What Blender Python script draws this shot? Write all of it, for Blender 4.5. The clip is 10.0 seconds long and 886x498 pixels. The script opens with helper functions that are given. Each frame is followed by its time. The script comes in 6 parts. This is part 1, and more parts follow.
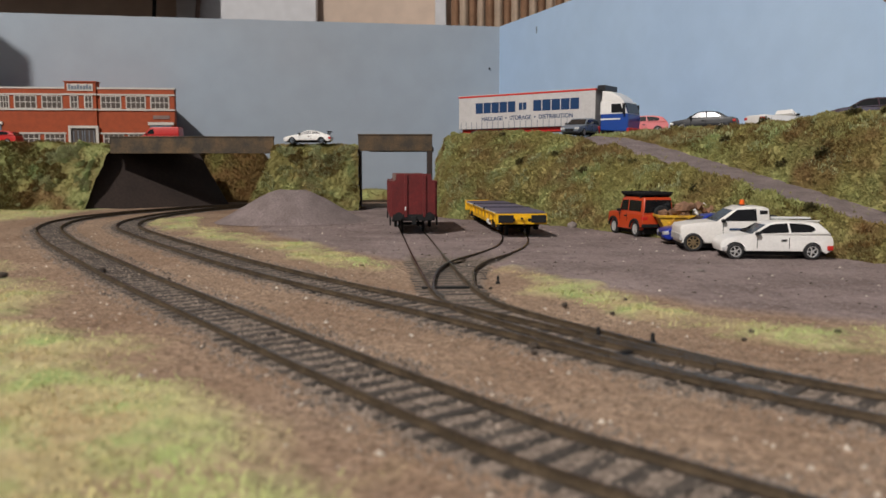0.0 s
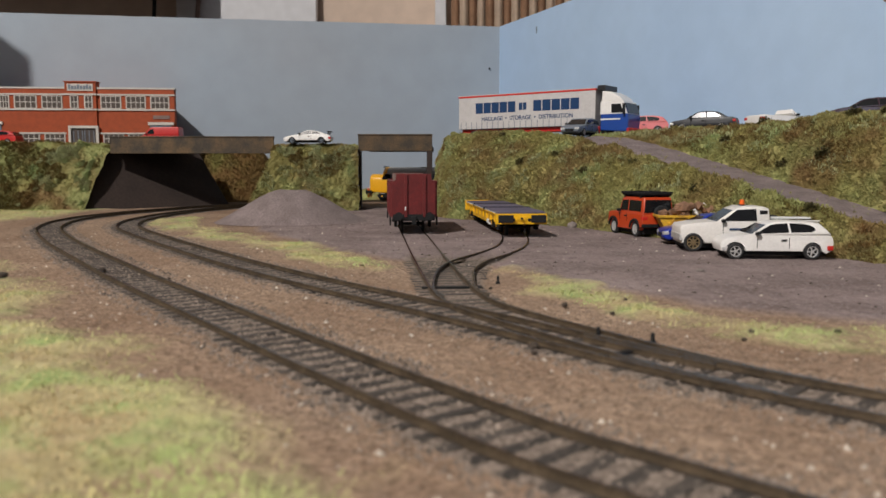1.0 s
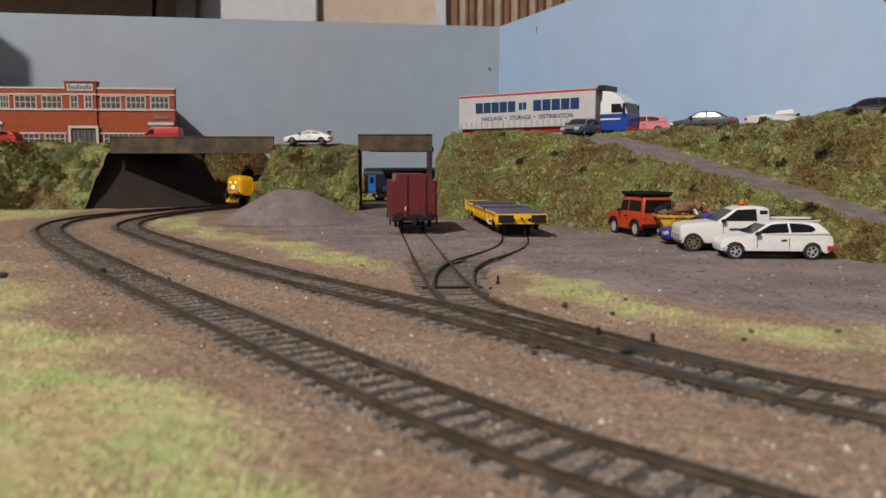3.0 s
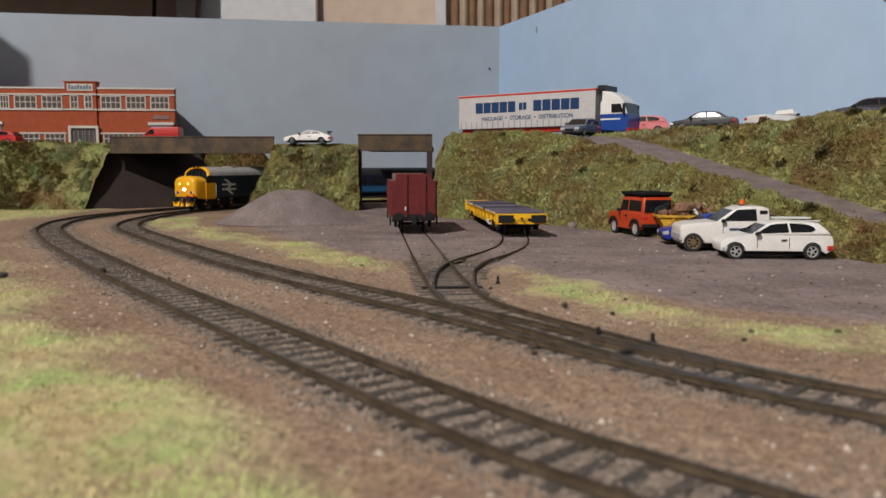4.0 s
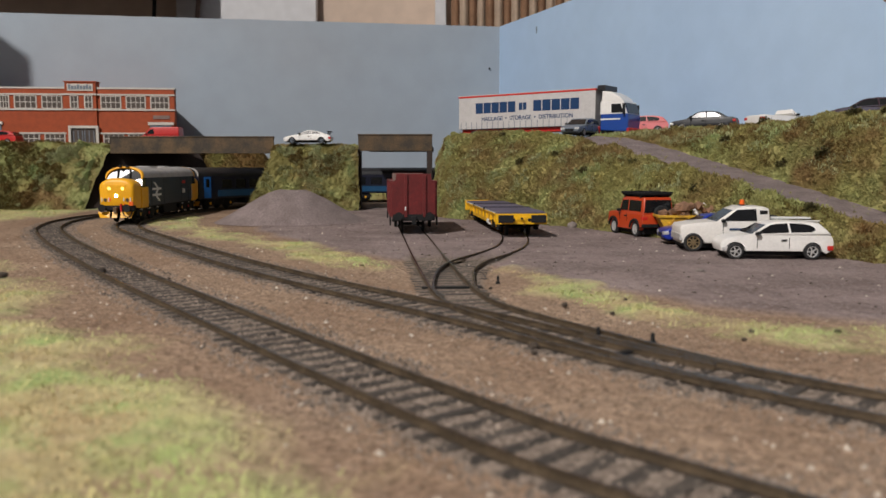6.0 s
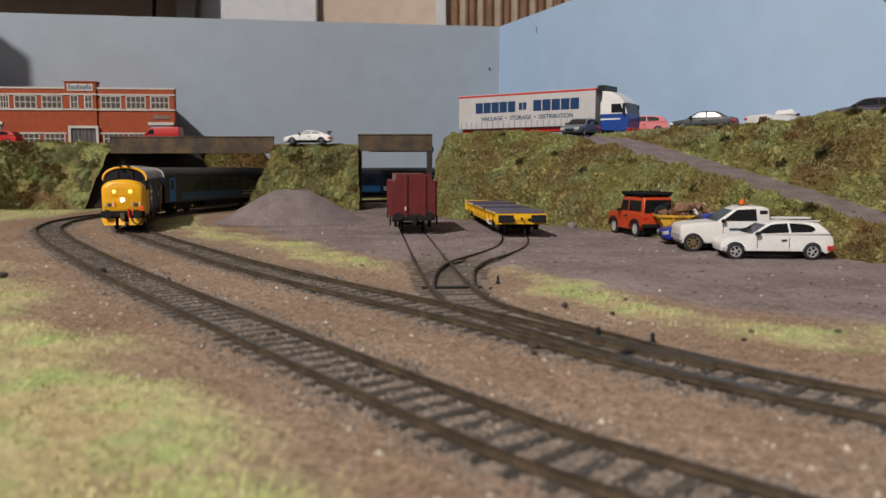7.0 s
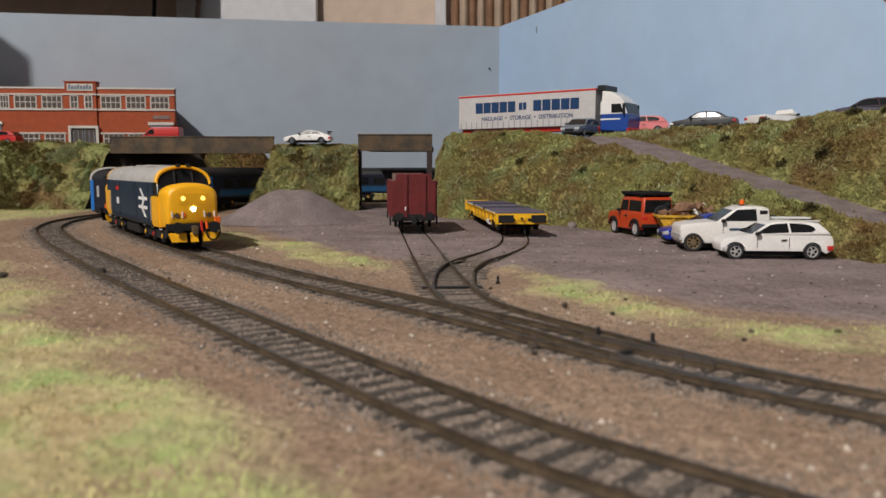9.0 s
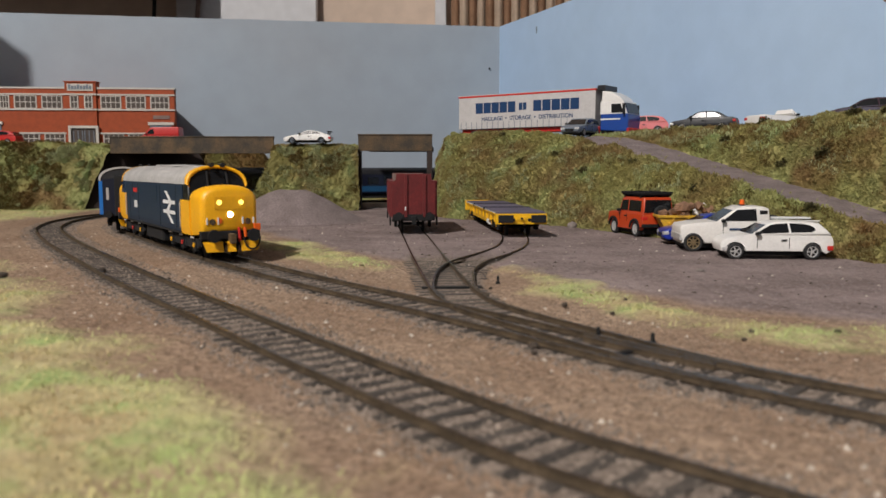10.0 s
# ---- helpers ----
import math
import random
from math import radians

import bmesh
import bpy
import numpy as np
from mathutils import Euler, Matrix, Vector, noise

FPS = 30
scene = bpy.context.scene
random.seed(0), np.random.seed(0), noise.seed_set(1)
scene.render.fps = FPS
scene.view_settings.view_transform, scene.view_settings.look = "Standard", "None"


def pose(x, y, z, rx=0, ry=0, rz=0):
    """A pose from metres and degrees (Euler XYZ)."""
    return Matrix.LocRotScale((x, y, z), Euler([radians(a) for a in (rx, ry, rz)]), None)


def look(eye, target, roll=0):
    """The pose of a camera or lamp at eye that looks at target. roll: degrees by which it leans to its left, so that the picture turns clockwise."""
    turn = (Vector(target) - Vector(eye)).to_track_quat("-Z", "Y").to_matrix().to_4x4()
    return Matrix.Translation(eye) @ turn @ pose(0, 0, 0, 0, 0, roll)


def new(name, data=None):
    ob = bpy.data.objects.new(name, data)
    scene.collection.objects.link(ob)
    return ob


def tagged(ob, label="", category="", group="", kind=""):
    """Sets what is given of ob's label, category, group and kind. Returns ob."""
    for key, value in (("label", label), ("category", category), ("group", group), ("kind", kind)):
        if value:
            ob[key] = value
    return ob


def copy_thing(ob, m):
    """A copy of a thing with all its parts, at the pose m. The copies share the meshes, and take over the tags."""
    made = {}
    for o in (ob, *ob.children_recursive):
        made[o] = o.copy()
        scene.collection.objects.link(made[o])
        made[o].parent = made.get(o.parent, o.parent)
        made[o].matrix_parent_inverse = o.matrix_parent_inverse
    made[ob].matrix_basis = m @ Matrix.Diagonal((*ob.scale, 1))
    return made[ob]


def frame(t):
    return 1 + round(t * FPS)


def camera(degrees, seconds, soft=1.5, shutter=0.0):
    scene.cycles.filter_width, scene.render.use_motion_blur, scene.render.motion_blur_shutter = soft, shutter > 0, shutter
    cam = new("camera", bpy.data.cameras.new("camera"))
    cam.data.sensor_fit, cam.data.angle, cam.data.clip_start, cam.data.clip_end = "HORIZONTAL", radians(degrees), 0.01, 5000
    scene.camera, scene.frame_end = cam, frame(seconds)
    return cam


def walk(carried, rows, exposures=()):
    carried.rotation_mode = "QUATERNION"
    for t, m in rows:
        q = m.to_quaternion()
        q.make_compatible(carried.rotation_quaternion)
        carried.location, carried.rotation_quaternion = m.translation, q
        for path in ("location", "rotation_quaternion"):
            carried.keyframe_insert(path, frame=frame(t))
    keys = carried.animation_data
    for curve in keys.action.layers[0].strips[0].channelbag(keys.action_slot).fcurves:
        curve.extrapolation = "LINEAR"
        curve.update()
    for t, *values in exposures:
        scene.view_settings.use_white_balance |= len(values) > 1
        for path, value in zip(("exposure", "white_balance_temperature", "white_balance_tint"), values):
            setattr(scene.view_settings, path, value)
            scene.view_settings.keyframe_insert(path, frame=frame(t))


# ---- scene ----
# A model railway in 1:76 on a table top. Metres; x to the right, y away from the camera, rail tops at z = 0.
cam = camera(58.49, 10.0, soft=1.5)
cam.data.dof.use_dof = True
cam.data.dof.focus_distance = 0.64
cam.data.dof.aperture_fstop = 24.0
STAND = pose(0, 0, 0.049, 90 - 5.832)
walk(cam, [(0, STAND), (10, STAND)])

# ---- world and lights ----
world = bpy.data.worlds.new("room_air")
scene.world = world
world.use_nodes = True
world.node_tree.nodes["Background"].inputs[0].default_value = (0.75, 0.87, 1.0, 1)
world.node_tree.nodes["Background"].inputs[1].default_value = 0.3
scene.view_settings.exposure = 0.0


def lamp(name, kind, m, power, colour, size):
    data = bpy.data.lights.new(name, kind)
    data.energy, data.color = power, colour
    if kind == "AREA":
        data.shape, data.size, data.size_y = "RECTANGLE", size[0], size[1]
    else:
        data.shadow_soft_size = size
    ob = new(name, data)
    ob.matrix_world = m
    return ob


# the room's ceiling bulb, behind and left of the camera, and a cool fill lamp added behind the camera to lift the shade
lamp("ceiling_bulb", "POINT", pose(-1.1, -1.2, 1.9), 304, (1.0, 0.95, 0.905), 0.025)
lamp("cool_fill", "AREA", look((-0.2, -2.9, 1.1), (0.0, 0.8, 0.0)), 9, (0.70, 0.84, 1.0), (1.3, 1.1))

# ---- materials ----
def material(name, colour, rough=0.6, metal=0.0, vary=0.18, scale=60.0, bump=0.0, bump_scale=None, second=None,
             coat=0.0, emit=None, island=0.0, object_vary=0.0, spots=None):
    """A surface with two scales of colour variation, relief, and chance by piece."""
    m = bpy.data.materials.new(name)
    m.use_nodes = True
    nt = m.node_tree
    n, link = nt.nodes, nt.links.new
    b = n["Principled BSDF"]
    b.inputs["Roughness"].default_value = rough
    b.inputs["Metallic"].default_value = metal
    b.inputs["Coat Weight"].default_value = coat
    tex = n.new("ShaderNodeTexCoord")
    big, fine = n.new("ShaderNodeTexNoise"), n.new("ShaderNodeTexNoise")
    big.inputs["Scale"].default_value, big.inputs["Detail"].default_value = scale, 4
    fine.inputs["Scale"].default_value, fine.inputs["Detail"].default_value = scale * 9, 3
    link(tex.outputs["Object"], big.inputs["Vector"])
    link(tex.outputs["Object"], fine.inputs["Vector"])
    second = second or tuple(c * (1 - vary * 1.6) for c in colour)
    ramp = n.new("ShaderNodeMapRange")
    ramp.inputs["From Min"].default_value, ramp.inputs["From Max"].default_value = 0.35, 0.65
    link(big.outputs["Fac"], ramp.inputs["Value"])
    mix = n.new("ShaderNodeMix")
    mix.data_type = "RGBA"
    mix.inputs["A"].default_value, mix.inputs["B"].default_value = (*colour, 1), (*second, 1)
    link(ramp.outputs["Result"], mix.inputs["Factor"])
    hsv = n.new("ShaderNodeHueSaturation")
    link(mix.outputs["Result"], hsv.inputs["Color"])
    value = n.new("ShaderNodeMapRange")
    value.inputs["To Min"].default_value, value.inputs["To Max"].default_value = 1 - vary, 1 + vary
    value.inputs["From Min"].default_value, value.inputs["From Max"].default_value = 0.3, 0.7
    link(fine.outputs["Fac"], value.inputs["Value"])
    out = value.outputs["Result"]
    if island or object_vary:
        chance = n.new("ShaderNodeNewGeometry").outputs["Random Per Island"] if island else n.new("ShaderNodeObjectInfo").outputs["Random"]
        r = n.new("ShaderNodeMapRange")
        r.inputs["To Min"].default_value, r.inputs["To Max"].default_value = 1 - (island or object_vary), 1 + (island or object_vary)
        link(chance, r.inputs["Value"])
        mul = n.new("ShaderNodeMath")
        mul.operation = "MULTIPLY"
        link(out, mul.inputs[0])
        link(r.outputs["Result"], mul.inputs[1])
        out = mul.outputs[0]
    link(out, hsv.inputs["Value"])
    link(hsv.outputs["Color"], b.inputs["Base Color"])
    if bump:
        bp = n.new("ShaderNodeBump")
        bp.inputs["Strength"].default_value = bump
        bp.inputs["Distance"].default_value = 0.001
        src = fine
        if bump_scale:
            src = n.new("ShaderNodeTexNoise")
            src.inputs["Scale"].default_value, src.inputs["Detail"].default_value = bump_scale, 4
            link(tex.outputs["Object"], src.inputs["Vector"])
        link(src.outputs["Fac"], bp.inputs["Height"])
        link(bp.outputs["Normal"], b.inputs["Normal"])
    if emit:
        b.inputs["Emission Color"].default_value = (*emit[:3], 1)
        b.inputs["Emission Strength"].default_value = emit[3]
    return m


def paint(name, colour, rough=0.35, coat=0.2, vary=0.05):
    return material(name, colour, rough, 0.0, vary, 90, 0.05, 900, coat=coat)


M = {
    "rail_side": material("rusty_rail", (0.118, 0.085, 0.053), 0.6, 0.3, 0.3, 120, 0.2),
    "rail_top": material("worn_rail_head", (0.115, 0.095, 0.078), 0.26, 0.9, 0.15, 200),
    "sleeper": material("dark_sleeper", (0.072, 0.060, 0.051), 0.85, 0, 0.25, 200, 0.4, object_vary=0.3),
    "foliage": None,
    "girder": material("brown_girder", (0.105, 0.064, 0.028), 0.7, 0, 0.3, 60, 0.3, second=(0.038, 0.028, 0.018)),
    "abutment": material("dark_brown_card", (0.036, 0.023, 0.018), 0.8, 0, 0.2, 30, 0.15),
    "black": material("matt_black", (0.006, 0.006, 0.007), 0.85, 0, 0.2, 150),
    "rubber": material("tyre_rubber", (0.02, 0.02, 0.021), 0.75, 0, 0.15, 300),
    "glass": material("dark_window_glass", (0.010, 0.011, 0.013), 0.18, 0, 0.1, 60, coat=0.0),
    "chrome": material("bright_metal", (0.62, 0.61, 0.60), 0.35, 0.35, 0.1, 200),
    "white": paint("white_car_paint", (0.80, 0.78, 0.75)),
    "cream": paint("white_pickup_paint", (0.76, 0.73, 0.69)),
    "wagon_red": material("bauxite_wagon_red", (0.135, 0.012, 0.012), 0.5, 0, 0.18, 60, 0.15),
    "wagon_inside": material("dusty_wagon_inside", (0.22, 0.15, 0.13), 0.8, 0, 0.2, 80),
    "yellow": paint("warning_yellow", (0.86, 0.42, 0.008), 0.42, 0.1),
    "wagon_yellow": paint("wagon_yellow", (0.85, 0.47, 0.01), 0.42, 0.1),
    "loco_blue": paint("loco_blue", (0.006, 0.024, 0.052), 0.5, 0.05),
    "roof_grey": material("roof_grey", (0.42, 0.41, 0.40), 0.55, 0, 0.12, 60),
    "coach_navy": paint("coach_navy", (0.006, 0.008, 0.022), 0.35, 0.2),
    "coach_blue": paint("coach_blue", (0.014, 0.15, 0.50), 0.35, 0.2),
    "coach_teal": paint("coach_teal", (0.012, 0.07, 0.16), 0.35, 0.2),
    "coach_roof": material("coach_roof_dark", (0.014, 0.014, 0.017), 0.5, 0, 0.2, 60),
    "white_mark": paint("white_marking", (0.75, 0.75, 0.74), 0.5, 0),
    "red_mark": paint("red_marking", (0.55, 0.02, 0.015), 0.5, 0),
    "orange": paint("orange_plastic", (0.85, 0.13, 0.01), 0.4, 0.2),
    "deck_violet": material("violet_grey_deck", (0.105, 0.095, 0.15), 0.6, 0, 0.15, 80, 0.15),
    "headlight": material("headlight_lens", (0.9, 0.9, 0.9), 0.2, emit=(0.66, 0.80, 1.0, 14)),
    "marker": material("marker_light_lens", (0.9, 0.8, 0.3), 0.2, emit=(1.0, 0.78, 0.12, 2.0)),
    "backscene_grey": material("pale_grey_backscene", (0.305, 0.36, 0.42), 0.75, 0, 0.035, 3.0, 0.12, 260, second=(0.30, 0.335, 0.378)),
    "backscene_blue": material("sky_blue_backscene", (0.38, 0.525, 0.725), 0.75, 0, 0.03, 3.0, 0.10, 260, second=(0.405, 0.545, 0.72)),
    "board": material("pale_board_edge", (0.55, 0.55, 0.53), 0.8, 0, 0.1, 20),
    "room_wall": material("cream_room_wall", (0.66, 0.52, 0.42), 0.9, 0, 0.05, 4),
    "room_white": material("white_door_paint", (0.62, 0.62, 0.64), 0.6, 0, 0.05, 4),
    "screen": material("black_television", (0.006, 0.006, 0.007), 0.25, 0, 0.1, 10),
    "curtain": material("brown_striped_curtain", (0.30, 0.17, 0.10), 0.95, 0, 0.15, 30),
    "curtain_pale": material("pale_curtain_stripe", (0.52, 0.40, 0.30), 0.95, 0, 0.1, 30),
    "room_dim": material("dim_brown_room_wall", (0.11, 0.095, 0.085), 0.9, 0, 0.1, 4),
    "room_floor": material("dull_carpet", (0.22, 0.19, 0.17), 0.95, 0, 0.15, 20),
    "gravel": material("grey_violet_fine_gravel", (0.235, 0.19, 0.185), 0.95, 0, 0.22, 70, 0.9, 1300, second=(0.175, 0.138, 0.132)),
    "brick_orange": material("orange_brick_print", (0.33, 0.058, 0.013), 0.75, 0, 0.12, 120),
    "factory_trim": material("off_white_trim", (0.54, 0.50, 0.45), 0.7, 0, 0.08, 80),
}

# ---- small mesh helpers ----
MM = 0.001


def part(name, bm, mat, parent=None, label="", smooth=False):
    me = bpy.data.meshes.new(name)
    bmesh.ops.recalc_face_normals(bm, faces=bm.faces)
    if smooth:
        for f in bm.faces:
            f.smooth = True
    bm.to_mesh(me)
    bm.free()
    for one in (mat if isinstance(mat, (list, tuple)) else [mat]):
        me.materials.append(one)
    ob = new(name, me)
    if parent:
        ob.parent = parent
    return tagged(ob, label) if label else ob


def thing(name, m, label, category, group="", kind=""):
    ob = new(name)
    ob.empty_display_size = 0.01
    ob.matrix_basis = m
    return tagged(ob, label, category, group, kind)


def box(x0, x1, y0, y1, z0, z1, bevel=0.0, bm=None, m=None):
    bm = bm or bmesh.new()
    geo = bmesh.ops.create_cube(bm, size=1.0)["verts"]
    for v in geo:
        v.co = Vector(((x0 + x1) / 2 + v.co.x * (x1 - x0), (y0 + y1) / 2 + v.co.y * (y1 - y0), (z0 + z1) / 2 + v.co.z * (z1 - z0)))
    if bevel:
        bmesh.ops.bevel(bm, geom=list({e for v in geo for e in v.link_edges}), offset=bevel, segments=2, affect="EDGES", profile=0.6)
    if m is not None:
        bmesh.ops.transform(bm, matrix=m, verts=[v for v in bm.verts if v in geo] if not bevel else bm.verts)
    return bm


def slab(outline, y0, y1, bevel=0.0, bm=None, taper=None):
    """The (x, z) outline, drawn out from y0 to y1."""
    bm = bm or bmesh.new()
    a = [bm.verts.new((x, y0, z)) for x, z in outline]
    b = [bm.verts.new((x, y1, z)) for x, z in outline]
    faces = [bm.faces.new(a), bm.faces.new(b[::-1])]
    for i in range(len(a)):
        j = (i + 1) % len(a)
        faces.append(bm.faces.new((a[j], a[i], b[i], b[j])))
    if taper:
        for v in a + b:
            v.co.y = taper(v.co)
    if bevel:
        rim = {e for f in faces[:2] for e in f.edges}
        bmesh.ops.bevel(bm, geom=list(rim), offset=bevel, segments=3, affect="EDGES", profile=0.55, clamp_overlap=True)
    return bm


def rod(r, a, b, n=12, bm=None, r2=None):
    """A round bar from a to b."""
    bm = bm or bmesh.new()
    a, b = Vector(a), Vector(b)
    turn = (b - a).to_track_quat("Z", "Y").to_matrix().to_4x4()
    bmesh.ops.create_cone(bm, cap_ends=True, segments=n, radius1=r, radius2=r if r2 is None else r2, depth=(b - a).length,
                          matrix=Matrix.Translation((a + b) / 2) @ turn)
    return bm


def loft(rings, close=True, caps=True, bm=None):
    bm = bm or bmesh.new()
    vs = [[bm.verts.new(p) for p in ring] for ring in rings]
    n = len(rings[0])
    for a, b in zip(vs, vs[1:]):
        for i in range(n if close else n - 1):
            j = (i + 1) % n
            bm.faces.new((a[i], a[j], b[j], b[i]))
    if caps and close:
        bm.faces.new(vs[0][::-1])
        bm.faces.new(vs[-1])
    return bm


def spline(points, n=16):
    """A smooth line through the points (millimetres), as arrays of place and length along it."""
    p = np.array(points, float)
    q = np.vstack([2 * p[0] - p[1], p, 2 * p[-1] - p[-2]])
    out = []
    for i in range(1, len(q) - 2):
        a, b, c, d = q[i - 1:i + 3]
        for k in range(n):
            t = k / n
            out.append(0.5 * (2 * b + (c - a) * t + (2 * a - 5 * b + 4 * c - d) * t * t + (3 * b - 3 * c + d - a) * t ** 3))
    out.append(p[-1])
    out = np.array(out)
    return out, np.r_[0, np.cumsum(np.linalg.norm(np.diff(out, axis=0), axis=1))]


def along(line, s):
    c, length = line
    return np.array([np.interp(s, length, c[:, k]) for k in range(c.shape[1])])


def resample(line, step):
    return np.array([along(line, s) for s in np.arange(0, line[1][-1] + step * 0.5, step)])


def offset(pts, d):
    t = np.gradient(pts, axis=0)
    t /= np.linalg.norm(t, axis=1)[:, None]
    return pts + d * np.c_[t[:, 1], -t[:, 0]]


def fract(x, y, s=1.0, seed=0.0):
    return noise.fractal(Vector((x * s, y * s, seed)), 1.0, 2.0, 4)


# ---- lines of the tracks (mm), from the near end to the far end ----
LINE_B = spline([(220, 60), (160, 100), (92, 163), (60, 197), (41, 221), (10, 263), (-49, 336), (-106, 413), (-165, 502), (-206.5, 567), (-251, 640),
                 (-275, 688), (-292, 742), (-299, 795), (-301, 850), (-297, 905), (-285, 965), (-264, 1030), (-233, 1090), (-186, 1145),
                 (-125, 1185), (-50, 1208), (20, 1205), (80, 1180), (125, 1135), (165, 1065), (205, 980), (275, 830), (355, 660), (435, 490), (515, 320), (600, 140), (655, 25)])
LINE_A = spline([(130, 30), (75, 82), (34, 123), (18, 139), (3, 158), (-17, 185), (-47, 226), (-94, 292), (-143, 361), (-190, 431), (-236, 500), (-284, 577),
                 (-325, 650), (-348, 708), (-362, 765), (-366, 830), (-354, 910), (-332, 985), (-295, 1060), (-240, 1130), (-165, 1190), (-75, 1235), (20, 1235)])
LINE_RED = spline([(82, 174), (68, 191), (54.5, 211), (24, 262), (11, 290), (5, 318), (1, 352), (-8, 441), (-22, 595), (-41, 800), (-60, 1000), (-66, 1060)])
RED_MORE = 70.7  # from the blades to the frog
LINE_FLAT = spline([(9, 304), (5, 325), (5, 357), (7, 388), (15, 423), (31, 462), (44, 505), (51.5, 563), (52, 620), (44, 700), (37, 790)])

# ---- the room ----
def plate(name, x0, x1, y0, y1, z0, z1, mat, label, category, kind="structure"):
    return tagged(part(name, box(x0, x1, y0, y1, z0, z1), mat), label, category, "", kind)


plate("wall_north", -2.1, 2.1, 2.1, 2.2, -0.9, 2.2, M["room_wall"], "cream painted wall of the room behind the layout", "wall")
plate("wall_south", -2.1, 2.1, -3.1, -3.0, -0.9, 2.2, M["room_dim"], "dim brown wall of the room", "wall")
plate("wall_west", -2.2, -2.1, -3.0, 2.1, -0.9, 2.2, M["room_dim"], "dim brown wall of the room", "wall")
plate("wall_east", 2.1, 2.2, -3.0, 2.1, -0.9, 2.2, M["room_dim"], "dim brown wall of the room", "wall")
plate("ceiling", -2.1, 2.1, -3.0, 2.1, 2.2, 2.3, M["room_dim"], "dim painted ceiling of the room", "ceiling")
plate("floor", -2.1, 2.1, -3.0, 2.1, -1.0, -0.9, M["room_floor"], "dull brown carpet of the room", "floor")


def backscene(name, a, b, height, mat, label, thick=0.009):
    """An upright board from a to b (mm)."""
    a, b = Vector((*a, 0)) * MM, Vector((*b, 0)) * MM
    d = (b - a).normalized()
    side = Vector((-d.y, d.x, 0)) * thick
    bm = bmesh.new()
    n = 40
    low, high = [], []
    for i in range(n + 1):
        p = a.lerp(b, i / n)
        low.append(p + Vector((0, 0, -0.02)))
        high.append(p + Vector((0, 0, height[0] + (height[1] - height[0]) * i / n + 0.0006 * fract(i, 0, 0.9))))
    loft([low, high, [p + side for p in high], [p + side for p in low]], close=False, bm=bm)
    return tagged(part(name, bm, mat), label, "backdrop", "", "structure")


backscene("backdrop_far", (-900, 1157), (96, 1360), (0.2775, 0.2855), M["backscene_grey"], "pale grey-blue painted board behind the railway")
backscene("backdrop_side", (95, 1360), (860, -278), (0.2855, 0.318), M["backscene_blue"], "sky-blue painted board beside the railway")
# unseen stand-in, placed and cut to throw a slanted shadow on the far board
backscene("left_shadow_board", (-724, 692), (-724, 1190), (0.578, 0.296), M["backscene_grey"], "unseen pale board added at the left to shade the far board")


def television():
    t = thing("television", pose(-1.03, 1.86, 0.40), "large black television above the backdrop", "television")
    part("cabinet", box(-0.65, 0.435, -0.02, 0.03, 0.055, 0.75, 0.006), M["black"], t)
    part("screen", box(-0.63, 0.418, -0.026, -0.021, 0.075, 0.73), M["screen"], t)
    part("bracket", box(-0.2, 0.2, 0.03, 0.24, 0.2, 0.5), M["black"], t)
    for i in range(3):
        part("label_bar", box(0.02 + i * 0.12, 0.05 + i * 0.12, -0.0275, -0.0265, 0.062, 0.068), M["roof_grey"], t)


def curtains():
    t = thing("curtain", pose(0.02, 2.02, 0.2), "hanging curtain with brown and beige stripes", "curtain")
    bm, pale = bmesh.new(), bmesh.new()
    n = 34
    for k in range(n):
        x0 = k * 0.0215
        ring = []
        for i in range(7):
            u = i / 6
            ring.append((x0 + u * 0.0215, -0.014 * math.sin(math.pi * u) - 0.008 * math.sin(k * 1.7), 0))
        loft([[(x, y, 0) for x, y, _ in ring], [(x, y, 1.3) for x, y, _ in ring]], close=False, bm=pale if k % 2 else bm)
    part("dark_stripe", bm, M["curtain"], t, smooth=True)
    part("pale_stripe", pale, M["curtain_pale"], t, "beige stripes of the curtain", smooth=True)


def doorway():
    t = thing("door_1", pose(-0.62, 2.08, -0.9), "white painted door in the room's wall", "door", kind="structure")
    part("leaf", box(0, 0.30, -0.03, 0.0, 0, 2.05, 0.004), M["room_white"], t)
    part("casing", box(-0.05, 0.0, -0.045, 0.0, 0, 2.1, 0.004), M["room_white"], t)
    t = thing("window_frame", pose(-0.02, 2.06, 0.1), "pale upright frame beside the curtain", "frame", kind="structure")
    part("post", box(0, 0.028, -0.03, 0.02, 0, 1.4, 0.003), M["room_white"], t)
    t = thing("cable", pose(-0.74, 2.03, 0.0), "thin dark cable hanging on the wall", "cable")
    part("wire", rod(0.005, (0, 0, 0.2), (0.04, 0, 0.75), 8), M["black"], t)
    part("cord", rod(0.006, (0.10, 0, 0.2), (0.16, 0, 0.75), 8), M["wagon_inside"], t)


television()
curtains()
doorway()

# ---- ground ----
GRASS_EDGE = ([100, 125, 151, 173, 213, 278, 424, 620, 760], [-4, -20, -39, -60, -90, -140, -245, -420, -520])
YARD_EDGE = ([-170, -150, -104, -60, -30, 10, 40, 70, 110, 160, 300], [720, 640, 560, 480, 440, 425, 385, 325, 275, 245, 200])
STRIP_LEFT = spline([(-268, 800), (-242, 707), (-165, 601), (-104, 512), (-57, 437), (-33, 403)], 6)[0]
STRIP_RIGHT = spline([(38, 385), (52, 335), (68, 289), (95, 250), (125, 226), (170, 205), (240, 170)], 6)[0]


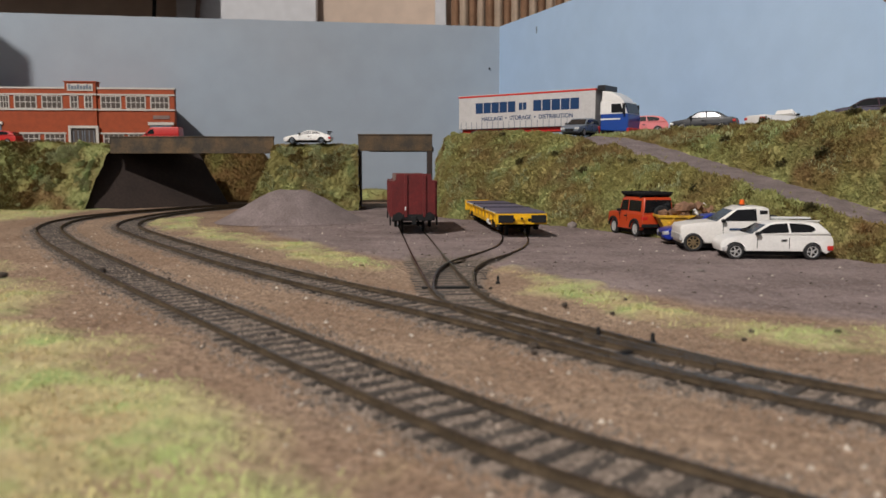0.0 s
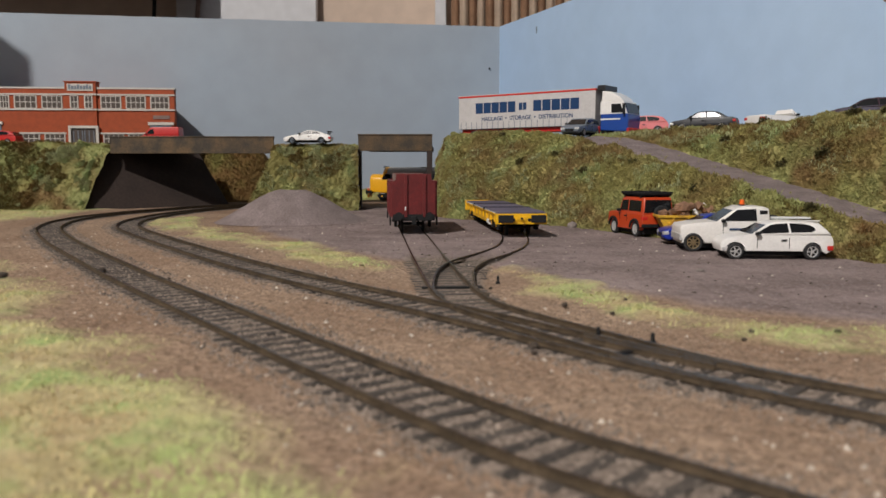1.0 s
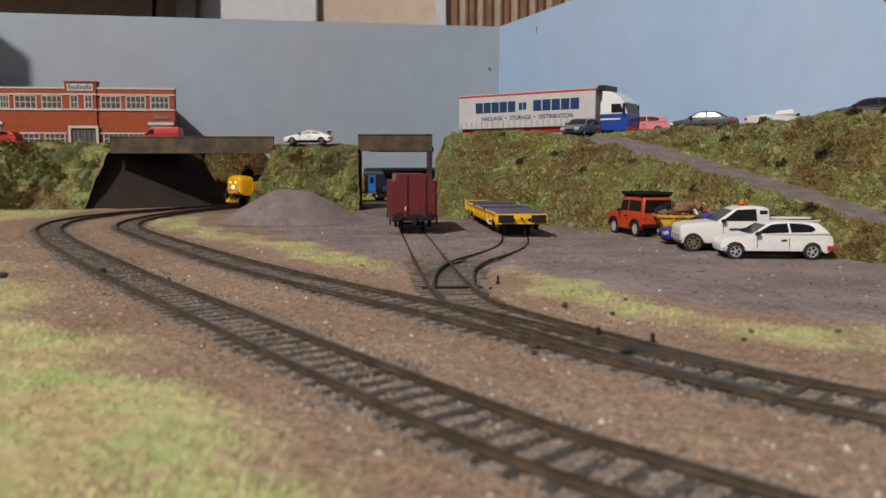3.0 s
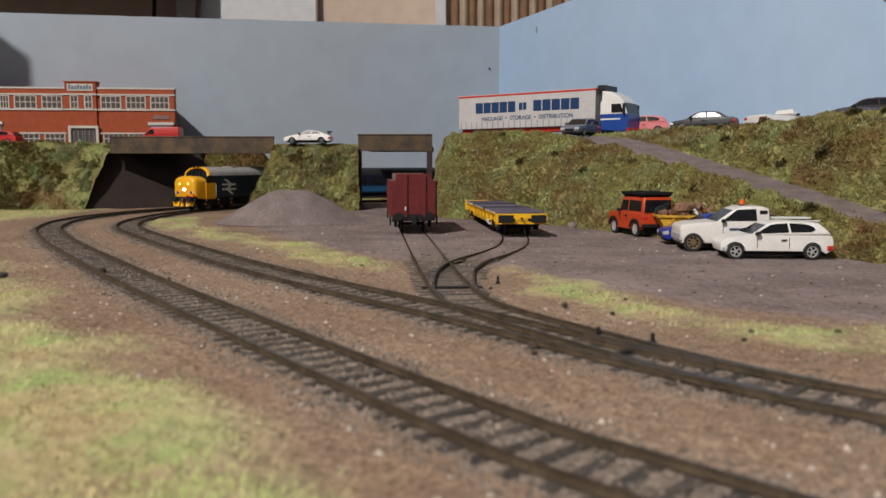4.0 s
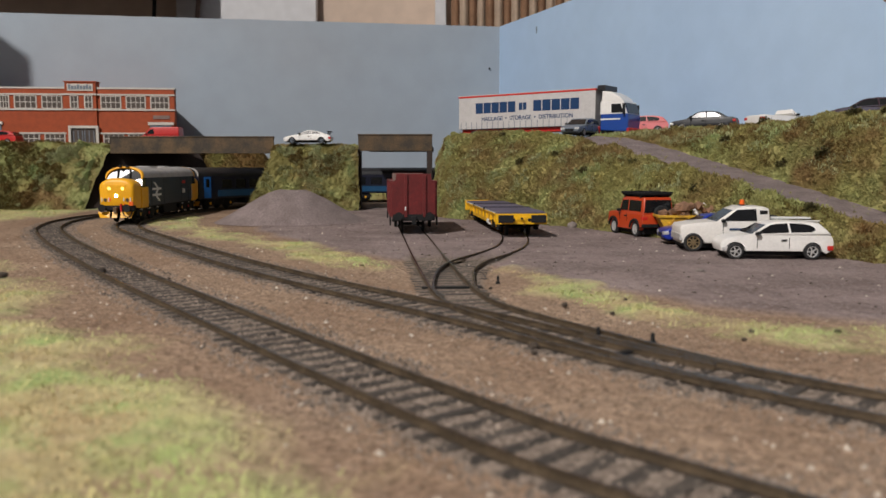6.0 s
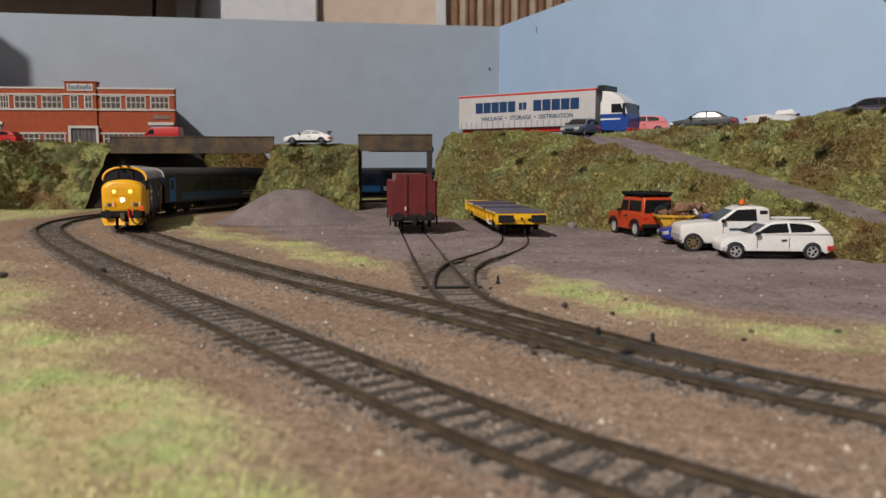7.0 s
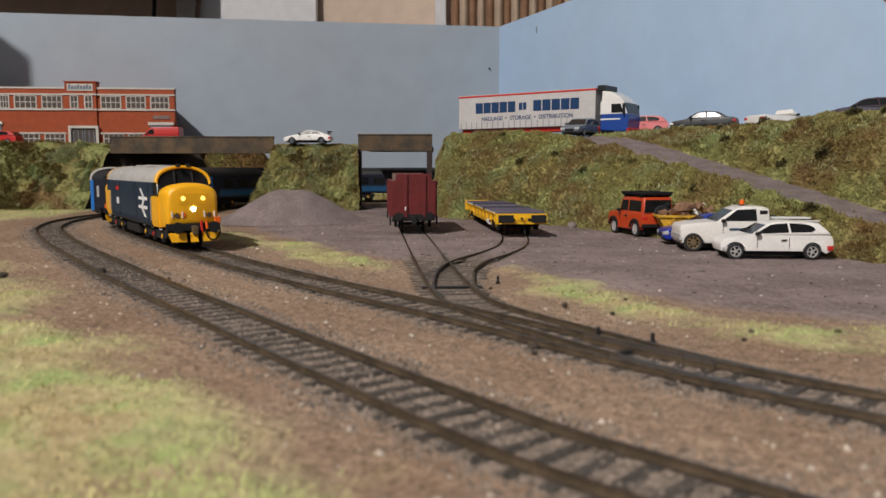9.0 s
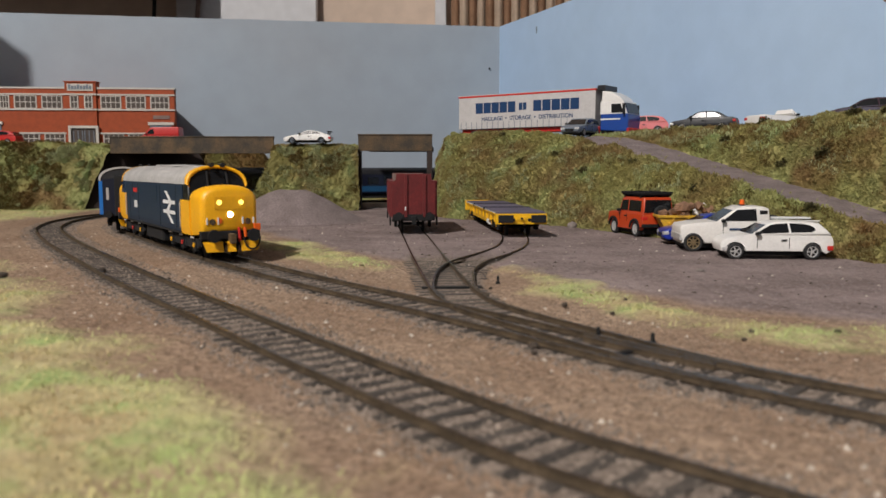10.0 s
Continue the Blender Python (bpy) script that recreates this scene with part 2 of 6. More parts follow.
def step(a, b, v):
    t = min(1.0, max(0.0, (v - a) / (b - a)))
    return t * t * (3 - 2 * t)


TRACK_A = resample(LINE_A, 8.0)
TRACK_B = resample(LINE_B, 8.0)[:170]
TRACK_YARD = np.vstack([resample(LINE_RED, 8.0)[:42], resample(LINE_FLAT, 8.0)[:24]])


def grass_fresh(x, y, left, right, rails):
    w = 16 * fract(x, y, 0.02) + 8 * fract(x, y, 0.07, 4)
    g = step(-24, 26, np.interp(y, *GRASS_EDGE) - x + 1.5 * w) * (0.55 + 0.45 * step(-0.25, 0.2, fract(x, y, 0.016, 9)))
    if y > 640 and x < -380:
        g = max(g, step(0, 30, -x - 405 + w) * 0.9)
    patchy = 0.35 + 0.65 * step(-0.3, 0.25, fract(x, y, 0.045, 15))
    g = max(g, patchy * step(8, -8, left - 14 - 0.02 * (y - 400) + w * 0.9))
    g = max(g, patchy * step(8, -8, right - 12 - 0.07 * max(0.0, x - 60) + w * 0.7))
    if rails < 17:
        g = 0
    return g


def yard_fresh(x, y, inner):
    if x < -185 or y > 1010:
        return 0.0
    w = 10 * fract(x, y, 0.03, 2)
    return step(-12, 12, y - np.interp(x, *YARD_EDGE) + w) * step(0, 12, inner - 26) * step(0, 25, x + 180)


class Lattice:
    """Where grass, yard and rails are, worked out once on a 4 mm lattice."""
    x0, y0, d = -720.0, 36.0, 4.0

    def __init__(self):
        xs, ys = np.arange(-720, 724, 4.0), np.arange(36, 1020, 4.0)
        gx, gy = np.meshgrid(xs, ys)

        def far(pts):
            best = np.full(gx.shape, 1e9)
            for px, py in pts:
                best = np.minimum(best, (gx - px) ** 2 + (gy - py) ** 2)
            return np.sqrt(best)
        left, right, inner = far(STRIP_LEFT), far(STRIP_RIGHT), far(TRACK_B)
        self.rails = np.minimum(far(TRACK_A), inner)
        self.yard_rails = far(TRACK_YARD)
        self.grass, self.yard = np.zeros(gx.shape), np.zeros(gx.shape)
        for j, y in enumerate(ys):
            for i, x in enumerate(xs):
                self.grass[j, i] = grass_fresh(x, y, left[j, i], right[j, i], self.rails[j, i])
                self.yard[j, i] = yard_fresh(x, y, inner[j, i])

    def at(self, table, x, y):
        u, v = (x - self.x0) / self.d, (y - self.y0) / self.d
        i, j = min(max(int(u), 0), table.shape[1] - 2), min(max(int(v), 0), table.shape[0] - 2)
        u, v = min(max(u - i, 0), 1), min(max(v - j, 0), 1)
        return float((table[j, i] * (1 - u) + table[j, i + 1] * u) * (1 - v) + (table[j + 1, i] * (1 - u) + table[j + 1, i + 1] * u) * v)


LAT = Lattice()


def grass_at(x, y):
    return LAT.at(LAT.grass, x, y)


def yard_at(x, y):
    return LAT.at(LAT.yard, x, y)


def rails_at(x, y):
    return LAT.at(LAT.rails, x, y)


def ground_material():
    m = bpy.data.materials.new("layout_ground")
    m.use_nodes = True
    nt = m.node_tree
    n, link = nt.nodes, nt.links.new
    b = n["Principled BSDF"]
    b.inputs["Roughness"].default_value = 0.95
    b.inputs["Specular IOR Level"].default_value = 0.2
    pos = n.new("ShaderNodeTexCoord").outputs["Object"]

    def nz(scale, detail=4):
        t = n.new("ShaderNodeTexNoise")
        t.inputs["Scale"].default_value, t.inputs["Detail"].default_value = scale, detail
        link(pos, t.inputs["Vector"])
        return t.outputs["Fac"]

    def blend(f, a, c, lo=0.35, hi=0.65):
        r = n.new("ShaderNodeMapRange")
        r.inputs["From Min"].default_value, r.inputs["From Max"].default_value = lo, hi
        link(f, r.inputs["Value"])
        x = n.new("ShaderNodeMix")
        x.data_type = "RGBA"
        for s, v in (("A", a), ("B", c)):
            if isinstance(v, tuple):
                x.inputs[s].default_value = (*v, 1)
            else:
                link(v, x.inputs[s])
        link(r.outputs["Result"], x.inputs["Factor"])
        return x.outputs["Result"]

    grain = n.new("ShaderNodeTexVoronoi")
    grain.inputs["Scale"].default_value = 900
    link(pos, grain.inputs["Vector"])
    cell = n.new("ShaderNodeSeparateColor")
    link(grain.outputs["Color"], cell.inputs["Color"])
    stones = blend(cell.outputs[0], (0.155, 0.109, 0.075), (0.455, 0.33, 0.236), 0.0, 1.0)
    ballast = blend(nz(14), stones, blend(cell.outputs[1], (0.125, 0.077, 0.048), (0.33, 0.22, 0.15), 0.0, 1.0), 0.35, 0.7)
    yard = blend(nz(22), (0.27, 0.215, 0.205), (0.165, 0.125, 0.118), 0.36, 0.64)
    yard = blend(nz(160, 5), yard, (0.13, 0.098, 0.092), 0.56, 0.72)
    yard = blend(nz(700, 2), yard, (0.32, 0.265, 0.25), 0.52, 0.75)
    grass = blend(nz(30), (0.47, 0.43, 0.23), (0.38, 0.28, 0.175), 0.42, 0.66)
    grass = blend(nz(45), grass, (0.32, 0.43, 0.16), 0.5, 0.68)
    oily = blend(cell.outputs[2], (0.10, 0.080, 0.066), (0.31, 0.25, 0.205), 0.0, 1.0)
    for name, layer in (("yard", yard), ("bed", oily), ("grass", grass)):
        at = n.new("ShaderNodeAttribute")
        at.attribute_name = name
        ballast = blend(at.outputs["Fac"], ballast, layer, 0.1, 0.9)
    link(ballast, b.inputs["Base Color"])
    bp = n.new("ShaderNodeBump")
    bp.inputs["Strength"].default_value, bp.inputs["Distance"].default_value = 1.0, 0.003
    link(nz(190, 9), bp.inputs["Height"])
    link(bp.outputs["Normal"], b.inputs["Normal"])
    return m


def ground():
    ys = np.r_[np.geomspace(40, 700, 230), np.linspace(706, 1350, 95)]
    verts, faces, gm, ym, bed = [], [], [], [], []
    nx = 230
    for y in ys:
        half = 90 + y * 0.80
        for i in range(nx + 1):
            x = -half + 2 * half * i / nx
            if y < 1010:
                g, yd = grass_at(x, y), yard_at(x, y)
            else:
                g, yd = 0.0, 0.0
            z = -2.3 + 1.4 * yd + 1.4 * g + 0.4 * fract(x, y, 0.03, 7) * (1 - 0.8 * yd) + 0.3 * fract(x, y, 0.25, 3) * (1 - 0.5 * yd) + 0.5 * fract(x, y, 0.09, 17) * yd
            if y < 1010 and rails_at(x, y) < 15:
                z = min(z, -2.1 + 0.25 * fract(x, y, 0.25, 3))
            gm.append(g)
            if 250 < y < 480:
                side = LAT.at(LAT.yard_rails, x, y) + 2.0 * fract(x, y, 0.1, 29)
                near = step(15.5, 12.0, side) * step(475, 430, y)
                z = z * (1 - near) + near * (-2.1 + 0.25 * fract(x, y, 0.25, 3))
            else:
                near = 0.0
            verts.append((x * MM, y * MM, z * MM))
            bed.append(near or step(16.5, 12.5, rails_at(x, y) + 2.5 * fract(x, y, 0.12, 19)) if y < 1010 else 0.0)
            ym.append(yd)
    for j in range(len(ys) - 1):
        for i in range(nx):
            a = j * (nx + 1) + i
            faces.append((a, a + 1, a + nx + 2, a + nx + 1))
    me = bpy.data.meshes.new("ground")
    me.from_pydata(verts, [], faces)
    for name, vals in (("grass", gm), ("yard", ym), ("bed", bed)):
        me.attributes.new(name, "FLOAT", "POINT").data.foreach_set("value", vals)
    me.materials.append(ground_material())
    me.polygons.foreach_set("use_smooth", [True] * len(faces))
    tagged(new("ground", me), "brown ballast, grey yard gravel and grass of the model railway", "ground", "", "structure")


ground()
plate("baseboard", -1.1, 1.1, -0.02, 1.40, -0.05, -0.009, M["board"], "flat wooden board under the model railway", "board")
for leg_x in (-1.0, 1.0):
    for leg_y in (0.1, 1.3):
        plate("board_leg", leg_x - 0.03, leg_x + 0.03, leg_y - 0.03, leg_y + 0.03, -0.9, -0.05, M["board"], "square wooden leg under the layout board", "leg")

# ---- banks ----
def foliage_material(name, a, b, c, dark):
    m = bpy.data.materials.new(name)
    m.use_nodes = True
    nt = m.node_tree
    n, link = nt.nodes, nt.links.new
    s = n["Principled BSDF"]
    s.inputs["Roughness"].default_value = 0.8
    s.inputs["Specular IOR Level"].default_value = 0.25
    pos = n.new("ShaderNodeTexCoord").outputs["Object"]
    colour = None
    for k, (scale, shade, lo, hi) in enumerate(((17, b, 0.42, 0.64), (23, c, 0.47, 0.66), (62, dark, 0.63, 0.84))):
        t = n.new("ShaderNodeTexNoise")
        t.inputs["Scale"].default_value, t.inputs["Detail"].default_value = scale, 5
        off = n.new("ShaderNodeVectorMath")
        off.inputs[1].default_value = (k * 3.1, k * 1.7, k)
        link(pos, off.inputs[0])
        link(off.outputs[0], t.inputs["Vector"])
        r = n.new("ShaderNodeMapRange")
        r.inputs["From Min"].default_value, r.inputs["From Max"].default_value = lo, hi
        link(t.outputs["Fac"], r.inputs["Value"])
        x = n.new("ShaderNodeMix")
        x.data_type = "RGBA"
        if colour is None:
            x.inputs["A"].default_value = (*a, 1)
        else:
            link(colour, x.inputs["A"])
        x.inputs["B"].default_value = (*shade, 1)
        link(r.outputs["Result"], x.inputs["Factor"])
        colour = x.outputs["Result"]
    hsv = n.new("ShaderNodeHueSaturation")
    link(colour, hsv.inputs["Color"])
    r = n.new("ShaderNodeMapRange")
    r.inputs["To Min"].default_value, r.inputs["To Max"].default_value = 0.74, 1.26
    link(n.new("ShaderNodeNewGeometry").outputs["Random Per Island"], r.inputs["Value"])
    link(r.outputs["Result"], hsv.inputs["Value"])
    link(hsv.outputs["Color"], s.inputs["Base Color"])
    return m


M["foliage"] = foliage_material("flock_foliage", (0.275, 0.245, 0.085), (0.215, 0.138, 0.058), (0.33, 0.345, 0.135), (0.075, 0.058, 0.028))
M["grass"] = foliage_material("static_grass", (0.62, 0.585, 0.27), (0.53, 0.40, 0.225), (0.43, 0.58, 0.20), (0.70, 0.66, 0.40))
M["brown_foliage"] = foliage_material("brown_flock", (0.135, 0.092, 0.028), (0.165, 0.088, 0.030), (0.15, 0.13, 0.036), (0.06, 0.04, 0.018))
M["bush"] = foliage_material("dark_bush_foliage", (0.07, 0.06, 0.022), (0.09, 0.06, 0.025), (0.08, 0.08, 0.025), (0.03, 0.024, 0.014))


def surface_grid(us, vs, at):
    """Vertices and quads of the surface at(u, v)."""
    verts = [at(u, v) for u in us for v in vs]
    n = len(vs)
    return verts, [(i * n + j, i * n + j + 1, (i + 1) * n + j + 1, (i + 1) * n + j) for i in range(len(us) - 1) for j in range(n - 1)]


def tufts(name, places, mat, size, label, parent, blades=5, rng=None, lift=0.0, thin=0.13):
    """Clumps of small leaves at (place, normal) pairs, all in one mesh."""
    rng = rng or random.Random(5)
    verts, faces = [], []
    for p, nrm in places:
        up = Vector(nrm).normalized()
        side = up.orthogonal().normalized()
        other = up.cross(side)
        grow = size * rng.uniform(0.5, 1.3)
        for _ in range(blades):
            a = rng.uniform(0, math.tau)
            out = side * math.cos(a) + other * math.sin(a)
            flat = up.cross(out)
            root = Vector(p) + out * grow * rng.uniform(0, 0.5) + up * lift
            tip = root + (up * rng.uniform(0.3, 1.0) + out * rng.uniform(-0.3, 0.9)) * grow
            w = flat * grow * rng.uniform(thin, thin * 2.2)
            i = len(verts)
            verts += [root - w * 0.7, root + w * 0.7, tip + w * 0.6, tip - w * 0.6 - out * grow * 0.2]
            faces.append((i, i + 1, i + 2, i + 3))
    me = bpy.data.meshes.new(name)
    me.from_pydata([tuple(v) for v in verts], [], faces)
    me.materials.append(mat)
    ob = new(name, me)
    ob.parent = parent
    return tagged(ob, label, kind="stuff") if label else tagged(ob, kind="stuff")


def bank(name, at, nu, nv, label, count, size=0.0023, bare=None, seed=1, category="grass bank", flock="foliage"):
    """A scenic bank: its skin, and leaves all over it but where bare(u, v)."""
    t = thing(name, pose(0, 0, 0), label, category, kind="structure")
    verts, faces = surface_grid(np.linspace(0, 1, nu), np.linspace(0, 1, nv), at)
    me = bpy.data.meshes.new("slope")
    me.from_pydata(verts, [], faces)
    me.materials.append(M[flock])
    if bare:
        me.materials.append(M["gravel"])
        us, vs = np.linspace(0, 1, nu), np.linspace(0, 1, nv)
        for k, poly in enumerate(me.polygons):
            i, j = divmod(k, nv - 1)
            poly.material_index = 1 if bare((us[i] + us[i + 1]) / 2, (vs[j] + vs[j + 1]) / 2) else 0
    skin = new("slope", me)
    skin.parent = t
    rng = random.Random(seed)
    places = []
    polys = me.polygons
    areas = np.cumsum([q.area for q in polys])
    while len(places) < count:
        k = int(np.searchsorted(areas, rng.random() * areas[-1]))
        q = polys[min(k, len(polys) - 1)]
        if q.material_index and rng.random() > 0.004:
            continue
        vs = [me.vertices[i].co for i in q.vertices]
        a, b = rng.random(), rng.random()
        nrm = Vector(q.normal)
        if nrm.z < 0:
            nrm.negate()
        places.append((vs[0].lerp(vs[1], a).lerp(vs[3].lerp(vs[2], a), b), nrm + Vector((0, 0, 0.3))))
    tufts("leaves", places, M[flock], size, "", t, 5, rng, 0.0, 0.06)
    return t


SECTIONS = [
    [(-10, 1000, 0), (-7, 1004, 50), (2, 1008, 84), (20, 1014, 80), (60, 1024, 80), (140, 1035, 80), (240, 1040, 80)],
    [(-6, 905, 0), (0, 915, 50), (10, 930, 86), (28, 944, 80), (70, 970, 80), (144, 1000, 80), (250, 1018, 80)],
    [(-4, 812, 0), (10, 850, 48), (27, 890, 87), (42, 905, 81), (90, 938, 78.5), (152, 970, 78.5), (260, 1000, 79)],
    [(40, 750, 0), (60, 788, 50), (85, 832, 87), (100, 845, 80), (140, 875, 78.5), (190, 905, 78.5), (290, 940, 81)],
    [(104, 678, 0), (122, 712, 42), (140, 752, 74), (168, 772, 79), (180, 780, 81), (195, 790, 84), (330, 850, 84)],
    [(135, 610, 0), (160, 640, 30), (183, 665, 56), (215, 680, 59), (230, 688, 73), (248, 700, 83.5), (372, 760, 84)],
    [(172, 520, 0), (190, 540, 20), (208, 560, 38), (246, 575, 39), (262, 585, 70), (282, 598, 87), (424, 650, 84)],
    [(224, 424, -1), (231, 436, 9), (238, 453, 20), (266, 470, 22), (285, 480, 60), (312, 498, 89), (476, 540, 84)],
]
SECTIONS += [
    [(232, 330, -1), (238, 336, 4), (246, 345, 9), (290, 360, 10), (312, 375, 50), (345, 400, 92), (530, 420, 90)],
    [(262, 220, -1), (266, 222, 2), (272, 224, 4), (318, 235, 4), (340, 250, 45), (375, 270, 90), (590, 290, 90)],
]
SECTIONS = [[(*row[0][:2], -4)] + row[1:] for row in SECTIONS]
HILL_ROWS = [spline([s[k] for s in SECTIONS], 12) for k in range(7)]
HILL_V = [0, 0.2, 0.40, 0.53, 0.68, 0.82, 1.0]


def hill_at(u, v):
    cols = []
    for line in HILL_ROWS:
        i = u * (len(line[0]) - 1)
        j = min(int(i), len(line[0]) - 2)
        cols.append(line[0][j] * (1 - i + j) + line[0][j + 1] * (i - j))
    cols = np.array(cols)
    x, y, z = (float(np.interp(v, HILL_V, cols[:, k])) for k in range(3))
    rough = 0.25 if hill_bare(u, v) else 1.0
    swell = rough * step(0, 12, z) * (5.0 * fract(x + 0.5 * z, y - 0.5 * z, 0.038, 14) + 2.2 * fract(x + z, y - z, 0.10, 16))
    x += rough * 3.0 * fract(x + z, y, 0.05, 11) - 0.8 * swell
    y -= 0.6 * swell
    z += rough * (3.4 * fract(x, y, 0.045, 12) + 2.0 * fract(x, y, 0.15, 13)) * (0.2 if z < 1 else 1)
    return (x * MM, y * MM, z * MM)


def hill_bare(u, v):
    return (0.405 < v < 0.535 and u > 0.41) or (v > 0.43 and u <= 0.41 and v < 0.97) or v > 0.86


bank("hill", hill_at, 190, 110, "grassy hillside of olive and brown flock with a grey ramp", 78000, bare=hill_bare, seed=3)


def hump_at(u, v):
    """The block of bank between the two bridges: an arch over v, from front foot over the top."""
    x0, x1 = -238, -104
    prof = [(935, -3), (950, 25), (962, 58), (972, 73), (992, 76.5), (1050, 76.5), (1075, 68), (1085, 30), (1092, -3)]
    y = float(np.interp(v, np.linspace(0, 1, 9), [p[0] for p in prof]))
    z = float(np.interp(v, np.linspace(0, 1, 9), [p[1] for p in prof]))
    left = x0 + 20 * step(0, 80, z)
    right = -0.1068 * y
    edge = min(1.0, u / 0.1)
    x = left + (right - left) * u
    z2 = z * (step(0, 1, edge) if u < 0.1 else 1.0)
    x += 2.5 * fract(x + z, y, 0.05, 21)
    y += 6.0 * fract(x, z, 0.04, 22) + 2.5 * fract(x, z, 0.11, 26)
    z2 += (3.0 * fract(x, y, 0.05, 23) + 1.6 * fract(x, y, 0.16, 24)) * (1 if z > 2 else 0.2)
    return (x * MM, y * MM, z2 * MM)


bank("grass_hump", hump_at, 60, 60, "steep block of olive and brown grass bank between two bridges", 15000, seed=4)


def left_at(u, v):
    """The bank below the factory."""
    x = -760 + 330 * u
    foot = 905 + 60 * step(0.5, 1, u) + 10 * fract(x, 0, 0.03)
    y = foot + v * (1140 - foot)
    z = 82 * step(0.0, 0.42, v) * (1 - 0.0 * u)
    shrink = step(0, 82, z)
    x += 13 * shrink * step(0.5, 1.0, u) - 6
    z += (4.0 * fract(x, y, 0.04, 31) + 2.0 * fract(x, y, 0.15, 32)) * step(0.02, 0.2, v) * step(0.75, 0.5, v)
    y += 7 * fract(x, z, 0.035, 33) + 3 * fract(x, z, 0.1, 36)
    y -= 14 * step(0.72, 0.9, u) * step(0.5, 0.25, v)
    return (x * MM, y * MM, (z - 2) * MM)


bank("factory_bank", left_at, 70, 60, "grassy bank of olive, brown and pale flock below the factory", 18000, seed=6)


def back_at(u, v):
    x = -372 + 190 * u
    top = 22 + 54 * (1 - step(0.40, 0.76, u))
    y = 1175 + 0.25 * (x + 372) + v * 60
    z = top * step(0, 0.7, v)
    z += (4 * fract(x, y, 0.05, 41) + 2 * fract(x, y, 0.15, 42)) * step(0, 0.2, v)
    return (x * MM, y * MM, (z - 2) * MM)


bank("back_bank", back_at, 40, 24, "brown and olive grass bank behind the bridge", 4500, seed=7, flock="brown_foliage")


def verge_at(u, v):
    """A low strip of flock along the foot of the far board."""
    x = -215 + 300 * u
    y = 1262 + 0.2 * (x + 215) + 24 * v
    z = 17 * step(0, 0.8, v) + (2.5 * fract(x, y, 0.06, 51) + 1.5 * fract(x, y, 0.2, 52)) * step(0, 0.2, v)
    return (x * MM, y * MM, (z - 3) * MM)


bank("far_verge", verge_at, 50, 10, "low strip of brown-green flock along the far board", 1500, seed=9)


def heap():
    t = thing("gravel_heap", pose(-0.143, 0.745, -0.0008), "heap of fine grey-violet gravel beside the sidings", "gravel heap")
    rings = []
    for k in range(15):
        r = k / 14
        ring = []
        for i in range(48):
            a = math.tau * i / 48
            w = 1 + 0.10 * fract(math.cos(a), math.sin(a), 1.2, 3)
            h = 40.5 * (1 - r) ** 1.05 * (1 - 0.25 * math.exp(-(r / 0.16) ** 2)) + 1.4 * fract(r * math.cos(a) * 4, r * math.sin(a) * 4, 1.4, 8) * (1 - r)
            ring.append((72 * r * w * math.cos(a) * MM, 55 * r * w * math.sin(a) * MM, max(h - 1, -1) * MM))
        rings.append(ring)
    part("mound", loft(rings, caps=False), M["gravel"], t, smooth=True)


heap()


# ---- bridges ----
def bridges():
    for x0, x1, y, z0, z1, deep in ((-421, -214, 1008, 67.5, 87.5, 92), (-106.5, -13.5, 1000, 70.5, 90, 158)):
        t = thing("bridge", pose(0, 0, 0), "plain brown girder bridge carrying a road over the track", "bridge", "bridges of the road")
        part("girder", box(x0 * MM, x1 * MM, y * MM, (y + 4) * MM, z0 * MM, z1 * MM, 0.0005), M["girder"], t)
        part("girder", box(x0 * MM, x1 * MM, (y + deep) * MM, (y + deep + 4) * MM, (z0 + 2) * MM, (z1 - 12) * MM, 0.0005), M["girder"], t)
        part("coping", box((x0 - 0.5) * MM, (x1 + 0.5) * MM, (y - 1) * MM, (y + 5) * MM, z1 * MM, (z1 + 1.6) * MM, 0.0004), M["girder"], t)
        part("road_deck", box(x0 * MM, x1 * MM, (y + 4) * MM, (y + deep) * MM, (z0 + 3) * MM, (z0 + 7) * MM), M["abutment"], t)
        if x0 > -200:
            for a, b in ((x0, x0 + 3), (x1 - 7, x1)):
                part("abutment", box(a * MM, b * MM, (y + 0.5) * MM, (y + 16) * MM, -4 * MM, z0 * MM), M["abutment"], t)
        else:
            bm = bmesh.new()
            front = [(-440, 970, -4), (-298, 1108, -4), (-352, 1128, 82), (-437, 1036, 82)]
            loft([[Vector(p) * MM for p in front], [(Vector(p) + Vector((-5, 7, 0))) * MM for p in front]], bm=bm)
            part("abutment", bm, M["abutment"], t, "sloping dark brown abutment panel")


bridges()


# ---- tracks ----
RAIL = [(-0.85, -2.4), (0.85, -2.4), (0.85, -2.1), (0.22, -1.9), (0.22, -0.75), (0.42, -0.55), (0.42, 0.0), (-0.42, 0.0), (-0.42, -0.55), (-0.22, -0.75), (-0.22, -1.9), (-0.85, -2.1)]


def rail(pts, parent, z=0.0):
    """A rail's section drawn along the points (mm)."""
    t = np.gradient(pts, axis=0)
    t /= np.linalg.norm(t, axis=1)[:, None]
    rings = [[((p[0] + d[1] * a) * MM, (p[1] - d[0] * a) * MM, (b * 0.74 + z) * MM) for a, b in RAIL] for p, d in zip(pts, t)]
    bm = loft(rings)
    ob = part("rail", bm, [M["rail_side"], M["rail_top"]], parent)
    n = len(RAIL)
    for k, poly in enumerate(ob.data.polygons):
        if k < (len(pts) - 1) * n and k % n == 6:
            poly.material_index = 1
    return ob


SLEEPER = None


